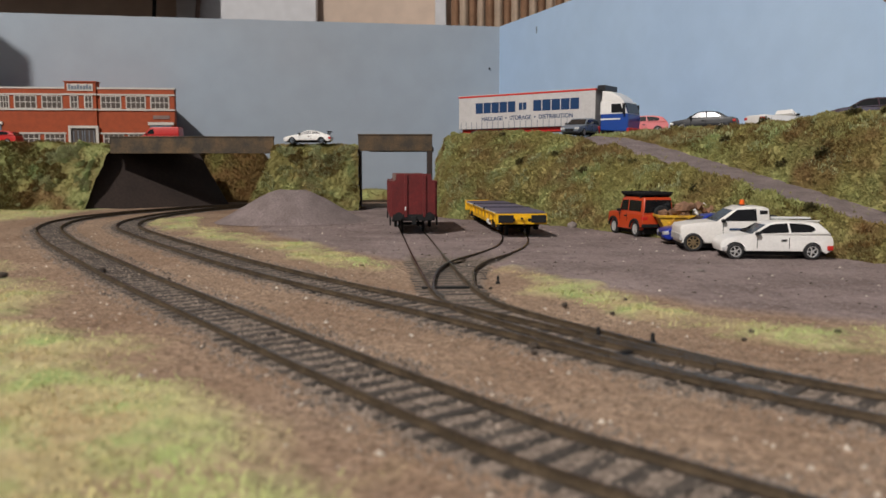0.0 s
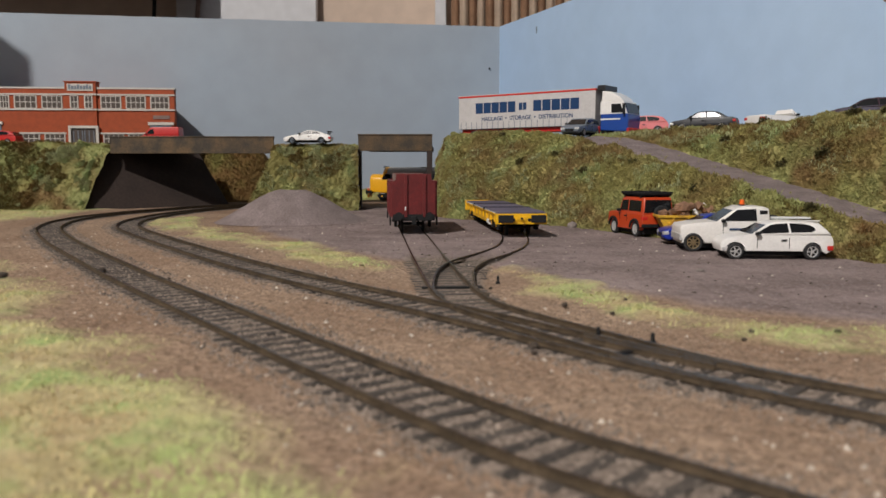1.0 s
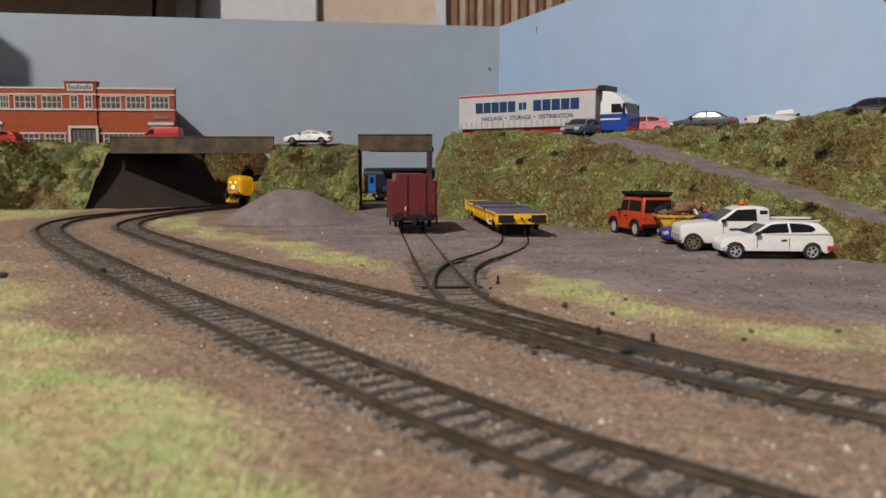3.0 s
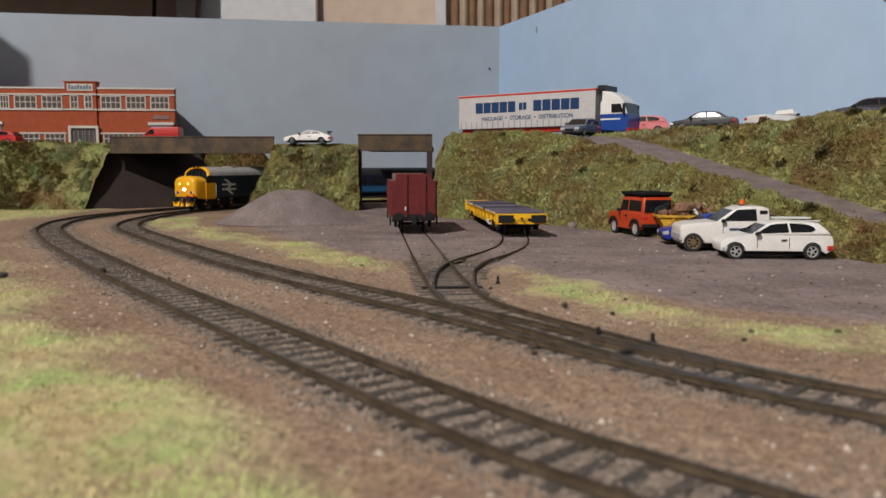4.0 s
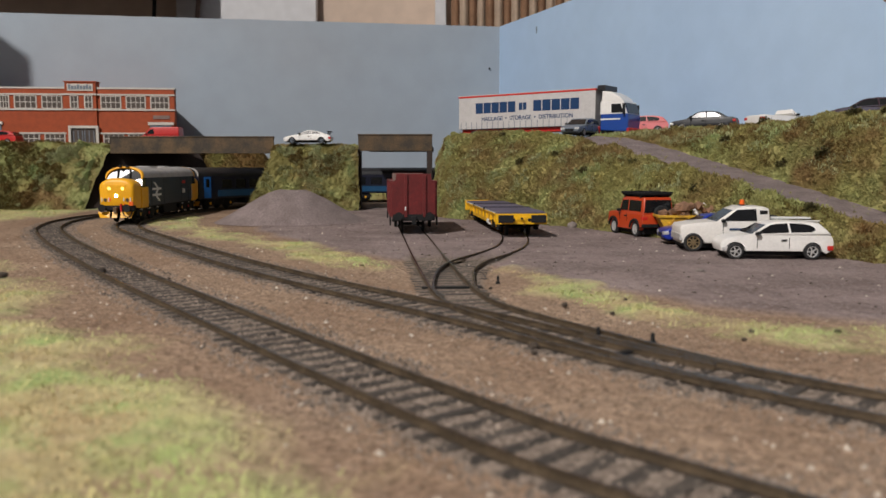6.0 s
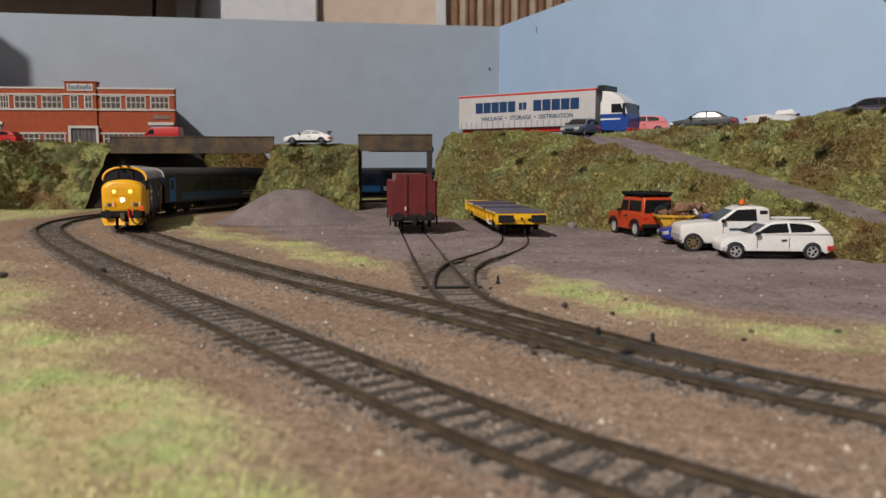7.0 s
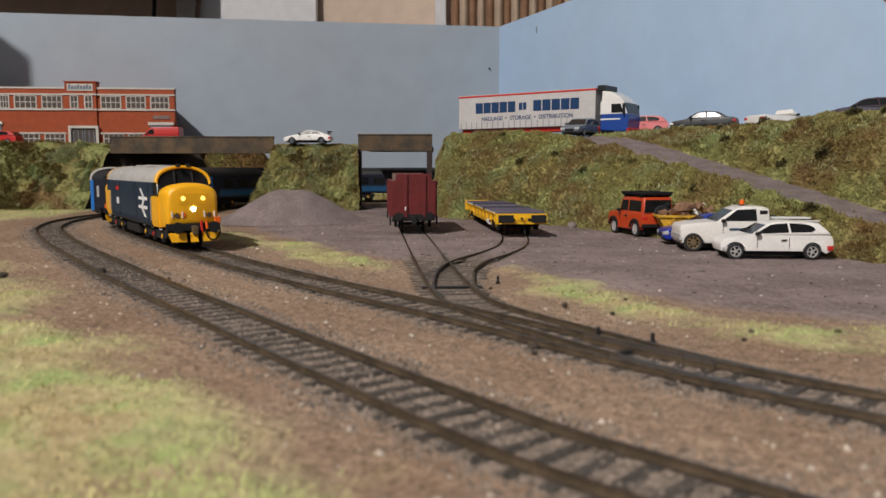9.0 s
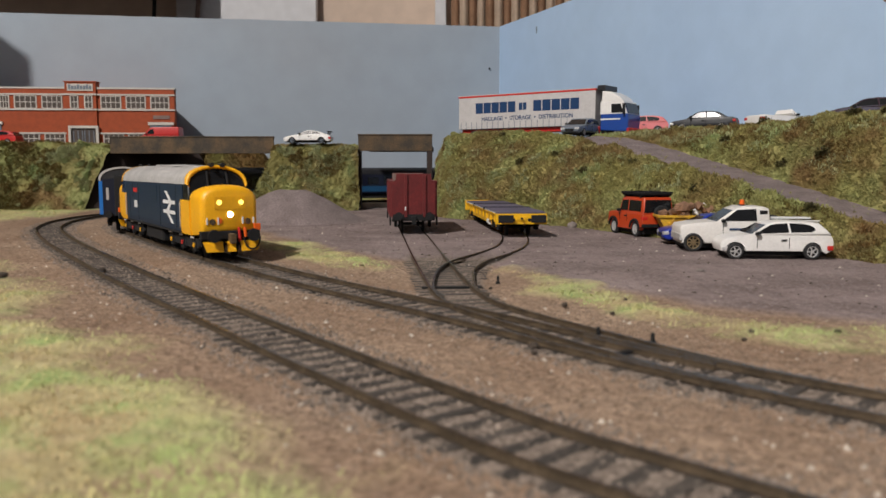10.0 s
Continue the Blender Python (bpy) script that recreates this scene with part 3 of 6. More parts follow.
def track(name, line, label, gauge=17.8, pitch=7.6, length=27.5, bed=0.0, first=0.0, last=1e9, sleepers=True, rails=(-1, 1)):
    global SLEEPER
    t = thing(name, pose(0, 0, 0), label, "railway track", kind="structure")
    pts = resample(line, 4.0)
    for side in rails:
        rail(offset(pts, side * gauge / 2), t, bed)
    if SLEEPER is None:
        bm = box(-0.0016, 0.0016, -0.5, 0.5, -0.0022, 0.0, 0.0003)
        SLEEPER = bpy.data.meshes.new("sleeper")
        bm.to_mesh(SLEEPER)
        bm.free()
        SLEEPER.materials.append(M["sleeper"])
    rng = random.Random(len(name))
    s = first + 2.0
    while sleepers and s < min(last, line[1][-1]):
        p, q = along(line, s), along(line, s + 1)
        ob = new("sleeper", SLEEPER)
        ob.parent = t
        d = (q - p) / np.linalg.norm(q - p)
        ob.matrix_basis = pose(p[0] * MM, p[1] * MM, (bed - 2.0) * MM + rng.uniform(-1, 1) * 0.0001, 0, 0, math.degrees(math.atan2(d[1], d[0])) + rng.uniform(-1.5, 1.5)) @ Matrix.Diagonal((1, length * MM * rng.uniform(0.97, 1.03), 1, 1))
        s += pitch
    return t


track("track_outer", LINE_A, "weathered outer railway track on dark sleepers in brown ballast", first=60, last=1330, gauge=18.3)
track("track_inner", LINE_B, "weathered inner railway track on dark sleepers in brown ballast", first=60, last=1330)
track("siding_red", LINE_RED, "worn siding track half buried in the grey yard", bed=-0.06, first=88, last=306, length=30)
track("siding_flat", LINE_FLAT, "worn curved siding track half buried in the grey yard", bed=0.0, first=60, last=205, length=30)

# ---- the train (real metres, then 1:76) ----
S = 1 / 76.2


def scaled(bm, k=S):
    bmesh.ops.scale(bm, vec=(k, k, k), verts=bm.verts)
    return bm


def hull(x, half, low, cant, top, n=13, tuck=0.0):
    """A rail vehicle's ring at x: upright sides, and a round roof."""
    ring = [(x, -half + tuck, low), (x, -half, low + 0.35), (x, -half, cant - 0.25)]
    for i in range(n):
        a = math.pi * i / (n - 1)
        ring.append((x, -half * math.cos(a) * (1 - 0.0), cant + (top - cant) * math.sin(a) ** 0.8))
    ring += [(x, half, cant - 0.25), (x, half, low + 0.35), (x, half - tuck, low)]
    return ring


def roof_ring(x, half, cant, top, n=15):
    return [(x, -half * math.cos(math.pi * i / (n - 1)), cant + (top - cant) * math.sin(math.pi * i / (n - 1)) ** 0.8) for i in range(n)]


def wheelset(x, r, parent, mat=None):
    """An axle with two rimmed wheels that roll on the rails."""
    bm = rod(0.09, (0, -0.7, 0), (0, 0.7, 0), 8)
    for y in (-0.68, 0.56):
        rod(r, (0, y, 0), (0, y + 0.12, 0), 20, bm)
        rod(r * 1.07, (0, y + (0.1 if y < 0 else 0), 0), (0, y + (0.13 if y < 0 else 0.03), 0), 20, bm)
    ob = part("wheelset", scaled(bm), mat or M["black"], parent)
    ob.matrix_basis = pose(x * S, 0, r * S)
    return ob


def bogie(x, wheels, r, parent):
    span = max(wheels) + 0.7
    bm = bmesh.new()
    for y in (-1.12, 1.0):
        slab([(-span, 0.55), (-span + 0.2, 0.85), (span - 0.2, 0.85), (span, 0.55), (span - 0.35, 0.42), (-span + 0.35, 0.42)], y, y + 0.12, bm=bm)
        for w in wheels:
            box(w - 0.2, w + 0.2, y - 0.05, y + 0.17, 0.3, 0.72, bm=bm)
        for w in np.linspace(-span * 0.6, span * 0.6, 4):
            rod(0.1, (w, y + 0.06, 0.45), (w, y + 0.06, 0.95), 8, bm)
    box(-span * 0.7, span * 0.7, -0.9, 0.9, 0.6, 0.95, bm=bm)
    frame_part = part("bogie", scaled(bm), M["black"], parent)
    frame_part.matrix_basis = pose(x * S, 0, 0)
    for w in wheels:
        wheelset(w, r, frame_part)
    for w in wheels:
        for y in (-1.19, 1.19):
            part("axle_box", scaled(rod(0.11, (w, y - 0.02, 0.55), (w, y + 0.02, 0.55), 10)), M["yellow"] if w else M["red_mark"], frame_part, "coloured axle box cover")
    return frame_part


def arrow_logo(side, x, z, h, parent):
    """A white device of two bars joined by a zigzag stroke."""
    y = side * 1.368
    bm = bmesh.new()
    k = h / 1.0
    for dz in (0.15, -0.15):
        box(x - 0.78 * k, x + 0.78 * k, y - 0.004, y + 0.004, z + (dz - 0.055) * k, z + (dz + 0.055) * k, bm=bm)
    for a, b in (((-0.42, 0.48), (0.2, 0.17)), ((0.2, 0.13), (-0.2, -0.13)), ((-0.2, -0.17), (0.42, -0.48))):
        p, q = Vector((x - side * a[0] * k, 0, z + a[1] * k)), Vector((x - side * b[0] * k, 0, z + b[1] * k))
        w = Vector((0.16 * k, 0, 0))
        loft([[p - w + Vector((0, y - 0.004, 0)), p + w + Vector((0, y - 0.004, 0)), p + w + Vector((0, y + 0.004, 0)), p - w + Vector((0, y + 0.004, 0))],
              [q - w + Vector((0, y - 0.004, 0)), q + w + Vector((0, y - 0.004, 0)), q + w + Vector((0, y + 0.004, 0)), q - w + Vector((0, y + 0.004, 0))]], bm=bm)
    part("side_emblem", scaled(bm), M["white_mark"], parent, "large white double-bar emblem")


def nose_ring(x, half, low, top, n=17, p=0.92):
    """A rounded nose section: flat sides, arched top."""
    ring = [(x, -half * 0.96, low), (x, -half, low + 0.3)]
    shoulder = top - 0.60
    ring.append((x, -half, shoulder))
    for i in range(1, n - 1):
        a = math.pi * i / (n - 1)
        c = math.cos(a)
        ring.append((x, -half * math.copysign(abs(c) ** 0.86, c), shoulder + (top - shoulder) * math.sin(a) ** p))
    ring += [(x, half, shoulder), (x, half, low + 0.3), (x, half * 0.96, low)]
    return ring


def locomotive():
    t = thing("diesel_locomotive", pose(0, 0, 0), "dark blue diesel locomotive with yellow cabs and grey roof, lamps lit", "locomotive")
    low, cant, top, half = 0.98, 3.10, 3.93, 1.35
    side_ring = lambda x: [(x, -half + 0.05, low), (x, -half, low + 0.3), (x, -half, cant), (x, -half + 0.05, cant + 0.05), (x, half - 0.05, cant + 0.05), (x, half, cant), (x, half, low + 0.3), (x, half - 0.05, low)]
    part("body", scaled(loft([side_ring(-6.2), side_ring(6.2)])), M["loco_blue"], t)
    roof = loft([[*roof_ring(x, half + 0.01, cant + 0.02, top)] for x in np.linspace(-6.35, 6.35, 16)], close=False)
    part("roof", scaled(roof), M["roof_grey"], t, "pale grey rounded roof", smooth=True)
    bm = bmesh.new()
    for x in np.linspace(-5.4, 5.4, 10):
        loft([[(x - 0.02, y * 1.004, z + 0.012) for _, y, z in roof_ring(x, half, cant, top)], [(x + 0.02, y * 1.004, z + 0.012) for _, y, z in roof_ring(x, half, cant, top)]], close=False, bm=bm)
    rod(0.75, (2.2, 0, top - 0.02), (2.2, 0, top + 0.05), 24, bm)
    box(-3.2, -1.8, -0.3, 0.3, top - 0.03, top + 0.06, 0.02, bm)
    part("roof_strips", scaled(bm), M["roof_grey"], t)
    # side grilles and doors
    for s in (-1, 1):
        for x0, x1, z0, z1 in ((-5.9, -4.4, 2.35, 3.0), (-0.4, 1.6, 2.3, 2.95)):
            bm = box(x0, x1, s * 1.35 - 0.012, s * 1.35 + 0.012, z0 - 0.05, z1 + 0.04)
            for k in range(7):
                z = z0 + (z1 - z0) * k / 6
                box(x0, x1, s * 1.36 - 0.012, s * 1.36 + 0.012, z - 0.03, z + 0.02, bm=bm)
            part("grille", scaled(bm), M["loco_blue"], t)
    for s in (-1, 1):
        arrow_logo(s, 4.1, 2.05, 1.5, t)
        bm = bmesh.new()
        for k in range(5):
            box(-4.05 + k * 0.17, -3.95 + k * 0.17 + 0.02, s * 1.36 - 0.006, s * 1.36 + 0.006, 1.75, 2.12, bm=bm)
        part("number_bars", scaled(bm), M["white_mark"], t)
        part("nameplate", scaled(box(-4.2, -3.2, s * 1.362 - 0.012, s * 1.362 + 0.012, 2.55, 2.78, 0.01)), M["red_mark"], t, "red nameplate")
    for e in (1, -1):
        turn = pose(0, 0, 0, 0, 0, 0 if e > 0 else 180)

        def fit_end(bm, turn=turn):
            bmesh.ops.transform(bm, matrix=turn, verts=bm.verts)
            return scaled(bm)
        # cab: lower yellow sides, dark glazed band, yellow roof rim
        part("cab", fit_end(loft([[(x, -half + 0.04, low), (x, -half - 0.004, low + 0.3), (x, -half - 0.004, 2.46), (x, half + 0.004, 2.46), (x, half + 0.004, low + 0.3), (x, half - 0.04, low)] for x in (6.2, 7.75)]), ), M["yellow"], t)
        part("cab_glazing", fit_end(loft([[(6.55, -half + 0.02, 2.46), (6.55, -half + 0.02, cant), *[(6.55, y * 0.985, z - 0.03) for _, y, z in roof_ring(0, half, cant, top)], (6.55, half - 0.02, cant), (6.55, half - 0.02, 2.46)],
                                           [(7.72, -half + 0.02, 2.46), (7.42, -half + 0.02, cant), *[(7.42 - 0.3 * (z - cant), y * 0.985, z - 0.03) for _, y, z in roof_ring(0, half, cant, top)], (7.42, half - 0.02, cant), (7.72, half - 0.02, 2.46)]])), M["glass"], t, "wraparound dark cab windows")
        part("cab_post", fit_end(loft([[(x, -half - 0.003, 2.46), (x, -half - 0.003, cant), (x, half + 0.003, cant), (x, half + 0.003, 2.46)] for x in (6.2, 6.62)])), M["loco_blue"], t)
        rims = [[(x - 0.3 * (z - cant), y * k, z + d) for _, y, z in roof_ring(0, half + 0.01, cant + 0.02, top)] for x, k, d in ((7.1, 1.004, 0.012), (7.56, 1.004, 0.012), (7.56, 0.94, -0.12), (7.45, 0.94, -0.12))]
        part("cab_rim", fit_end(loft(rims, close=False)), M["yellow"], t, "yellow arched rim over the windscreen", smooth=True)
        part("cab_roof", fit_end(loft([[*roof_ring(x, half + 0.012, cant + 0.02, top + 0.004)] for x in (6.3, 7.12)], close=False)), M["roof_grey"], t, smooth=True)
        bm = bmesh.new()
        for y in (-0.46, 0.46):
            p, q = Vector((7.70, y, 2.75)), Vector((7.36, y * 0.95, 3.68))
            rod(0.05, p, q, 6, bm)
        part("screen_pillar", fit_end(bm), M["black"], t)
        bm = bmesh.new()
        for y in (-0.25, 0.25):
            rod(0.07, (7.0, y, top), (7.65, y, top + 0.02), 8, bm, 0.1)
        part("horn", fit_end(bm), M["black"], t)
        # nose
        xs = [(7.6, 1.30, 3.08), (8.4, 1.29, 3.12), (8.9, 1.26, 3.12), (9.15, 1.22, 3.08), (9.26, 1.15, 3.00), (9.31, 1.04, 2.88)]
        nose = part("nose", fit_end(loft([nose_ring(x, h, low + 0.06 * k, z) for k, (x, h, z) in enumerate(xs)])), M["yellow"], t, "rounded bright yellow nose", smooth=True)
        mod = nose.modifiers.new("edges", "EDGE_SPLIT")
        mod.split_angle = radians(50)
        part("lamp_panel", fit_end(box(9.30, 9.335, -0.70, 0.70, 2.12, 2.66, 0.012)), M["yellow"], t)
        for y in (-0.48, 0.48):
            part("marker_light", fit_end(rod(0.105, (9.33, y, 2.40), (9.36, y, 2.40), 16)), M["marker"] if e > 0 else M["red_mark"], t, "lit yellow marker light" if e > 0 else "unlit red tail light")
        part("headlight", fit_end(rod(0.115, (9.31, 0.0, 1.90), (9.36, 0.0, 1.90), 16)), M["headlight"] if e > 0 else M["chrome"], t, "brightly lit white headlight" if e > 0 else "")
        for y in (-0.78, 0.78):
            part("lamp_socket", fit_end(rod(0.13, (9.3, y, 1.60), (9.34, y, 1.60), 12)), M["girder"], t, "round brown socket on the nose")
            bm = bmesh.new()
            for d in (-0.24, 0.24):
                box(9.28, 9.37, y + d - 0.03, y + d + 0.03, 1.5, 1.78, 0.01, bm)
            part("lamp_bracket", fit_end(bm), M["white_mark"], t)
        part("nose_cap", fit_end(rod(0.12, (9.3, -0.48, 1.65), (9.35, -0.48, 1.65), 10)), M["orange"], t)
        part("buffer_beam", fit_end(box(9.05, 9.36, -1.3, 1.3, 0.88, 1.22, 0.03)), M["black"], t)
        for y in (-0.87, 0.87):
            bm = rod(0.16, (9.3, y, 1.05), (9.78, y, 1.05), 14)
            rod(0.27, (9.78, y, 1.05), (9.86, y, 1.05), 18, bm)
            part("buffer", fit_end(bm), M["black"], t, "black oval buffer")
        part("coupling", fit_end(box(9.3, 9.75, -0.13, 0.13, 0.7, 1.12, 0.04)), M["girder"], t)
        part("red_pipe", fit_end(rod(0.07, (9.45, 0.38, 0.75), (9.42, 0.34, 1.35), 8)), M["red_mark"], t, "red brake pipe")
        part("orange_pipe", fit_end(rod(0.07, (9.45, 0.62, 0.95), (9.42, 0.6, 1.35), 8)), M["orange"], t, "orange jumper cable")
        part("orange_lamp", fit_end(box(9.42, 9.6, 0.98, 1.26, 1.22, 1.5, 0.03)), M["orange"], t, "orange tail lamp on the bracket")
        for y0, y1 in ((-1.28, -0.42), (-0.24, 0.12), (0.36, 1.28)):
            bm = loft([[(9.52, y0, 0.80), (9.52, y1, 0.80), (9.47, y1, 0.80), (9.47, y0, 0.80)],
                       [(9.74 - 0.12 * abs(y0), y0 + (0.16 if y0 < -1 else 0), 0.38), (9.74 - 0.12 * abs(y1), y1 - (0.16 if y1 > 1 else 0), 0.38),
                        (9.68 - 0.12 * abs(y1), y1 - (0.16 if y1 > 1 else 0), 0.38), (9.68 - 0.12 * abs(y0), y0 + (0.16 if y0 < -1 else 0), 0.38)]])
            part("snow_plough", fit_end(bm), M["yellow"], t, "yellow snow plough blade")
        bm = bmesh.new()
        arc = [(9.62, 0.5 + 0.36 * (1 - math.cos(a)), 0.95 - 0.52 * math.sin(a)) for a in np.linspace(0, math.pi, 9)]
        for p, q in zip(arc, arc[1:]):
            rod(0.04, p, q, 6, bm)
        part("hose", fit_end(bm), M["black"], t)
    for s in (-1, 1):
        for x in (6.24, -6.24):
            part("handrail", scaled(rod(0.022, (x, s * 1.39, 1.25), (x, s * 1.39, 2.35), 6)), M["roof_grey"], t)
        for x in (-5.2, -2.9, 2.2, 5.4):
            part("body_seam", scaled(box(x - 0.02, x + 0.02, s * 1.35 - 0.01, s * 1.35 + 0.008, 1.15, 3.05)), M["black"], t)
        part("sill_band", scaled(box(-6.2, 6.2, s * 1.33 - 0.02, s * 1.33 + 0.02, 0.96, 1.06)), M["black"], t)
        for x in (-7.6, -5.65, -3.6, 3.6, 5.65, 7.6):
            part("step_edge", scaled(box(x - 0.22, x + 0.22, s * 1.22 - 0.03, s * 1.22 + 0.03, 0.86, 0.91)), M["white_mark"], t, "white step edge above the bogie")
    bogie(5.65, (-2.05, 0, 2.05), 0.57, t)
    bogie(-5.65, (-2.05, 0, 2.05), 0.57, t)
    part("fuel_tank", scaled(box(-1.9, 1.9, -1.2, 1.2, 0.32, 0.98, 0.12)), M["black"], t)
    return t


def coach(label):
    t = thing("coach", pose(0, 0, 0), label, "coach", "coaches of the train")
    low, cant, top, half, L = 0.95, 3.05, 3.80, 1.38, 9.95
    part("body", scaled(loft([[(x, -half + 0.08, low), (x, -half, low + 0.5), (x, -half + 0.03, cant), (x, half - 0.03, cant), (x, half, low + 0.5), (x, half - 0.08, low)] for x in (-L, L)])), M["coach_navy"], t)
    part("roof", scaled(loft([roof_ring(x, half - 0.02, cant - 0.01, top) for x in (-L, -L / 2, 0, L / 2, L)])), M["coach_roof"], t, "dark grey rounded roof", smooth=False)
    for s in (-1, 1):
        y = s * (half - 0.012)
        for k in range(8):
            x = -6.4 + k * 12.8 / 7
            part("window", scaled(box(x - 0.62, x + 0.62, y - 0.02, y + 0.02, 1.95, 2.72, 0.01)), M["glass"], t)
        for e in (-1, 1):
            part("door", scaled(box(e * 8.9 - 0.42, e * 8.9 + 0.42, s * half - 0.02, s * half + 0.012, low + 0.1, cant - 0.1, 0.01)), M["coach_blue"], t, "bright blue end door")
            part("door_window", scaled(box(e * 8.9 - 0.2, e * 8.9 + 0.2, s * half - 0.02, s * half + 0.02, 2.0, 2.75, 0.01)), M["glass"], t)
        part("side_panel", scaled(box(-2.2, 7.6, s * half - 0.02, s * half + 0.006, 1.15, 1.75)), M["coach_teal"], t, "blue lower side panel")
        bm = bmesh.new()
        for z in (1.35, 1.6):
            box(-5.2, -2.6, s * half - 0.02, s * half + 0.008, z - 0.05, z + 0.05, bm=bm)
        part("lettering_bars", scaled(bm), M["roof_grey"], t)
    for e in (-1, 1):
        part("end_panel", scaled(box(min(e * L, e * (L + 0.03)), max(e * L, e * (L + 0.03)), -1.15, 1.15, 1.05, 3.1)), M["coach_navy"], t)
        part("gangway", scaled(box(min(e * L, e * (L + 0.28)), max(e * L, e * (L + 0.28)), -0.5, 0.5, 1.0, 3.3, 0.05)), M["black"], t)
        part("end_rim", scaled(loft([[(e * (L + d), y * f, z + g) for _, y, z in roof_ring(0, half - 0.02, cant - 0.01, top)] for d, f, g in ((0.0, 1.01, 0.02), (0.06, 1.01, 0.02), (0.06, 0.93, -0.08))], close=False)), M["roof_grey"], t, "grey rim of the roof end")
        part("end_marks", scaled(box(min(e * L, e * (L + 0.045)), max(e * L, e * (L + 0.045)), -0.98, -0.84, 1.9, 2.6)), M["roof_grey"], t)
        part("end_stripe", scaled(box(min(e * L, e * (L + 0.04)), max(e * L, e * (L + 0.04)), -1.37, -1.17, 1.05, 3.0)), M["coach_blue"], t, "bright blue corner stripe")
        for y in (-0.87, 0.87):
            part("buffer", scaled(rod(0.2, (e * L, y, 1.05), (e * (L + 0.3), y, 1.05), 12)), M["black"], t)
        bogie(e * 7.1, (-1.3, 1.3), 0.46, t)
    part("underframe", scaled(box(-3.5, 3.5, -1.0, 1.0, 0.4, 0.95, 0.05)), M["black"], t)
    return t


LOCO = locomotive()
LOCO.scale = (0.895, 0.94, 0.98)
COACHES = [coach("dark navy passenger coach with bright blue doors behind the locomotive")]
for _ in range(3):
    COACHES.append(copy_thing(COACHES[0], pose(0, 0, 0)))


def on_line(line, s, half_base):
    """The pose of a vehicle whose middle is s along the line, standing on two bogies and headed to the near end."""
    a, b = along(line, s - half_base), along(line, s + half_base)
    d = a - b
    return pose((a[0] + b[0]) / 2 * MM, (a[1] + b[1]) / 2 * MM, 0, 0, 0, math.degrees(math.atan2(d[1], d[0])))


def travel(t):
    """How far the locomotive's middle is from the near end of the inner line, in mm."""
    return 0.2605 * t ** 3 - 1.2632 * t ** 2 - 114.4 * t + 1616.0


def motions():
    times = [k * 0.25 for k in range(41)]
    walk(LOCO, [(t, on_line(LINE_B, travel(t), 66)) for t in times])
    for k, c in enumerate(COACHES):
        back = 110.5 + 4 + 133 + k * 271
        walk(c, [(t, on_line(LINE_B, travel(t) + back, 93)) for t in times])

# ---- road vehicles (real metres, then their own scale) ----
def arch(cx, r, n=9):
    return [(cx - r * math.cos(math.pi * i / (n - 1)), 0.22 + r * 0.3 + r * math.sin(math.pi * i / (n - 1))) for i in range(n)]


def wheel(x, y, r, k, parent, rim_mat, spokes=5):
    s = 1 if y > 0 else -1
    w = part("wheel", scaled(rod(r * 0.35, (0, -0.09, 0), (0, 0.02, 0), 12), k), M["black"], parent)
    w.matrix_basis = pose(x * k, y * k, r * k)
    ring = []
    for rr, yy in ((r * 0.66, -0.1), (r * 0.94, -0.11), (r, -0.07), (r, 0.07), (r * 0.94, 0.11), (r * 0.66, 0.1)):
        ring.append([(rr * math.cos(math.tau * i / 24), yy, rr * math.sin(math.tau * i / 24)) for i in range(24)])
    bm = loft(ring + [ring[0]], caps=False)
    part("tyre", scaled(bm, k), M["rubber"], w, smooth=True)
    bm = bmesh.new()
    rings = [[(rr * math.cos(math.tau * i / 24), s * yy, rr * math.sin(math.tau * i / 24)) for i in range(24)] for rr, yy in ((r * 0.67, 0.02), (r * 0.67, 0.105), (r * 0.58, 0.1), (r * 0.58, 0.02))]
    loft(rings, caps=False, bm=bm)
    for i in range(spokes):
        a = math.tau * i / spokes
        b2 = box(0, r * 0.62, s * 0.05, s * 0.09, -r * 0.075, r * 0.075)
        bmesh.ops.rotate(b2, matrix=Matrix.Rotation(a, 3, "Y"), verts=b2.verts)
        tmp = bpy.data.meshes.new("spoke")
        b2.to_mesh(tmp)
        b2.free()
        bm.from_mesh(tmp)
        bpy.data.meshes.remove(tmp)
    rod(r * 0.16, (0, s * 0.04, 0), (0, s * 0.1, 0), 10, bm)
    part("rim", scaled(bm, k), rim_mat, w, "spoked metal rim")
    return w


def soften(ob):
    mod = ob.modifiers.new("edges", "EDGE_SPLIT")
    mod.split_angle = radians(48)
    return ob


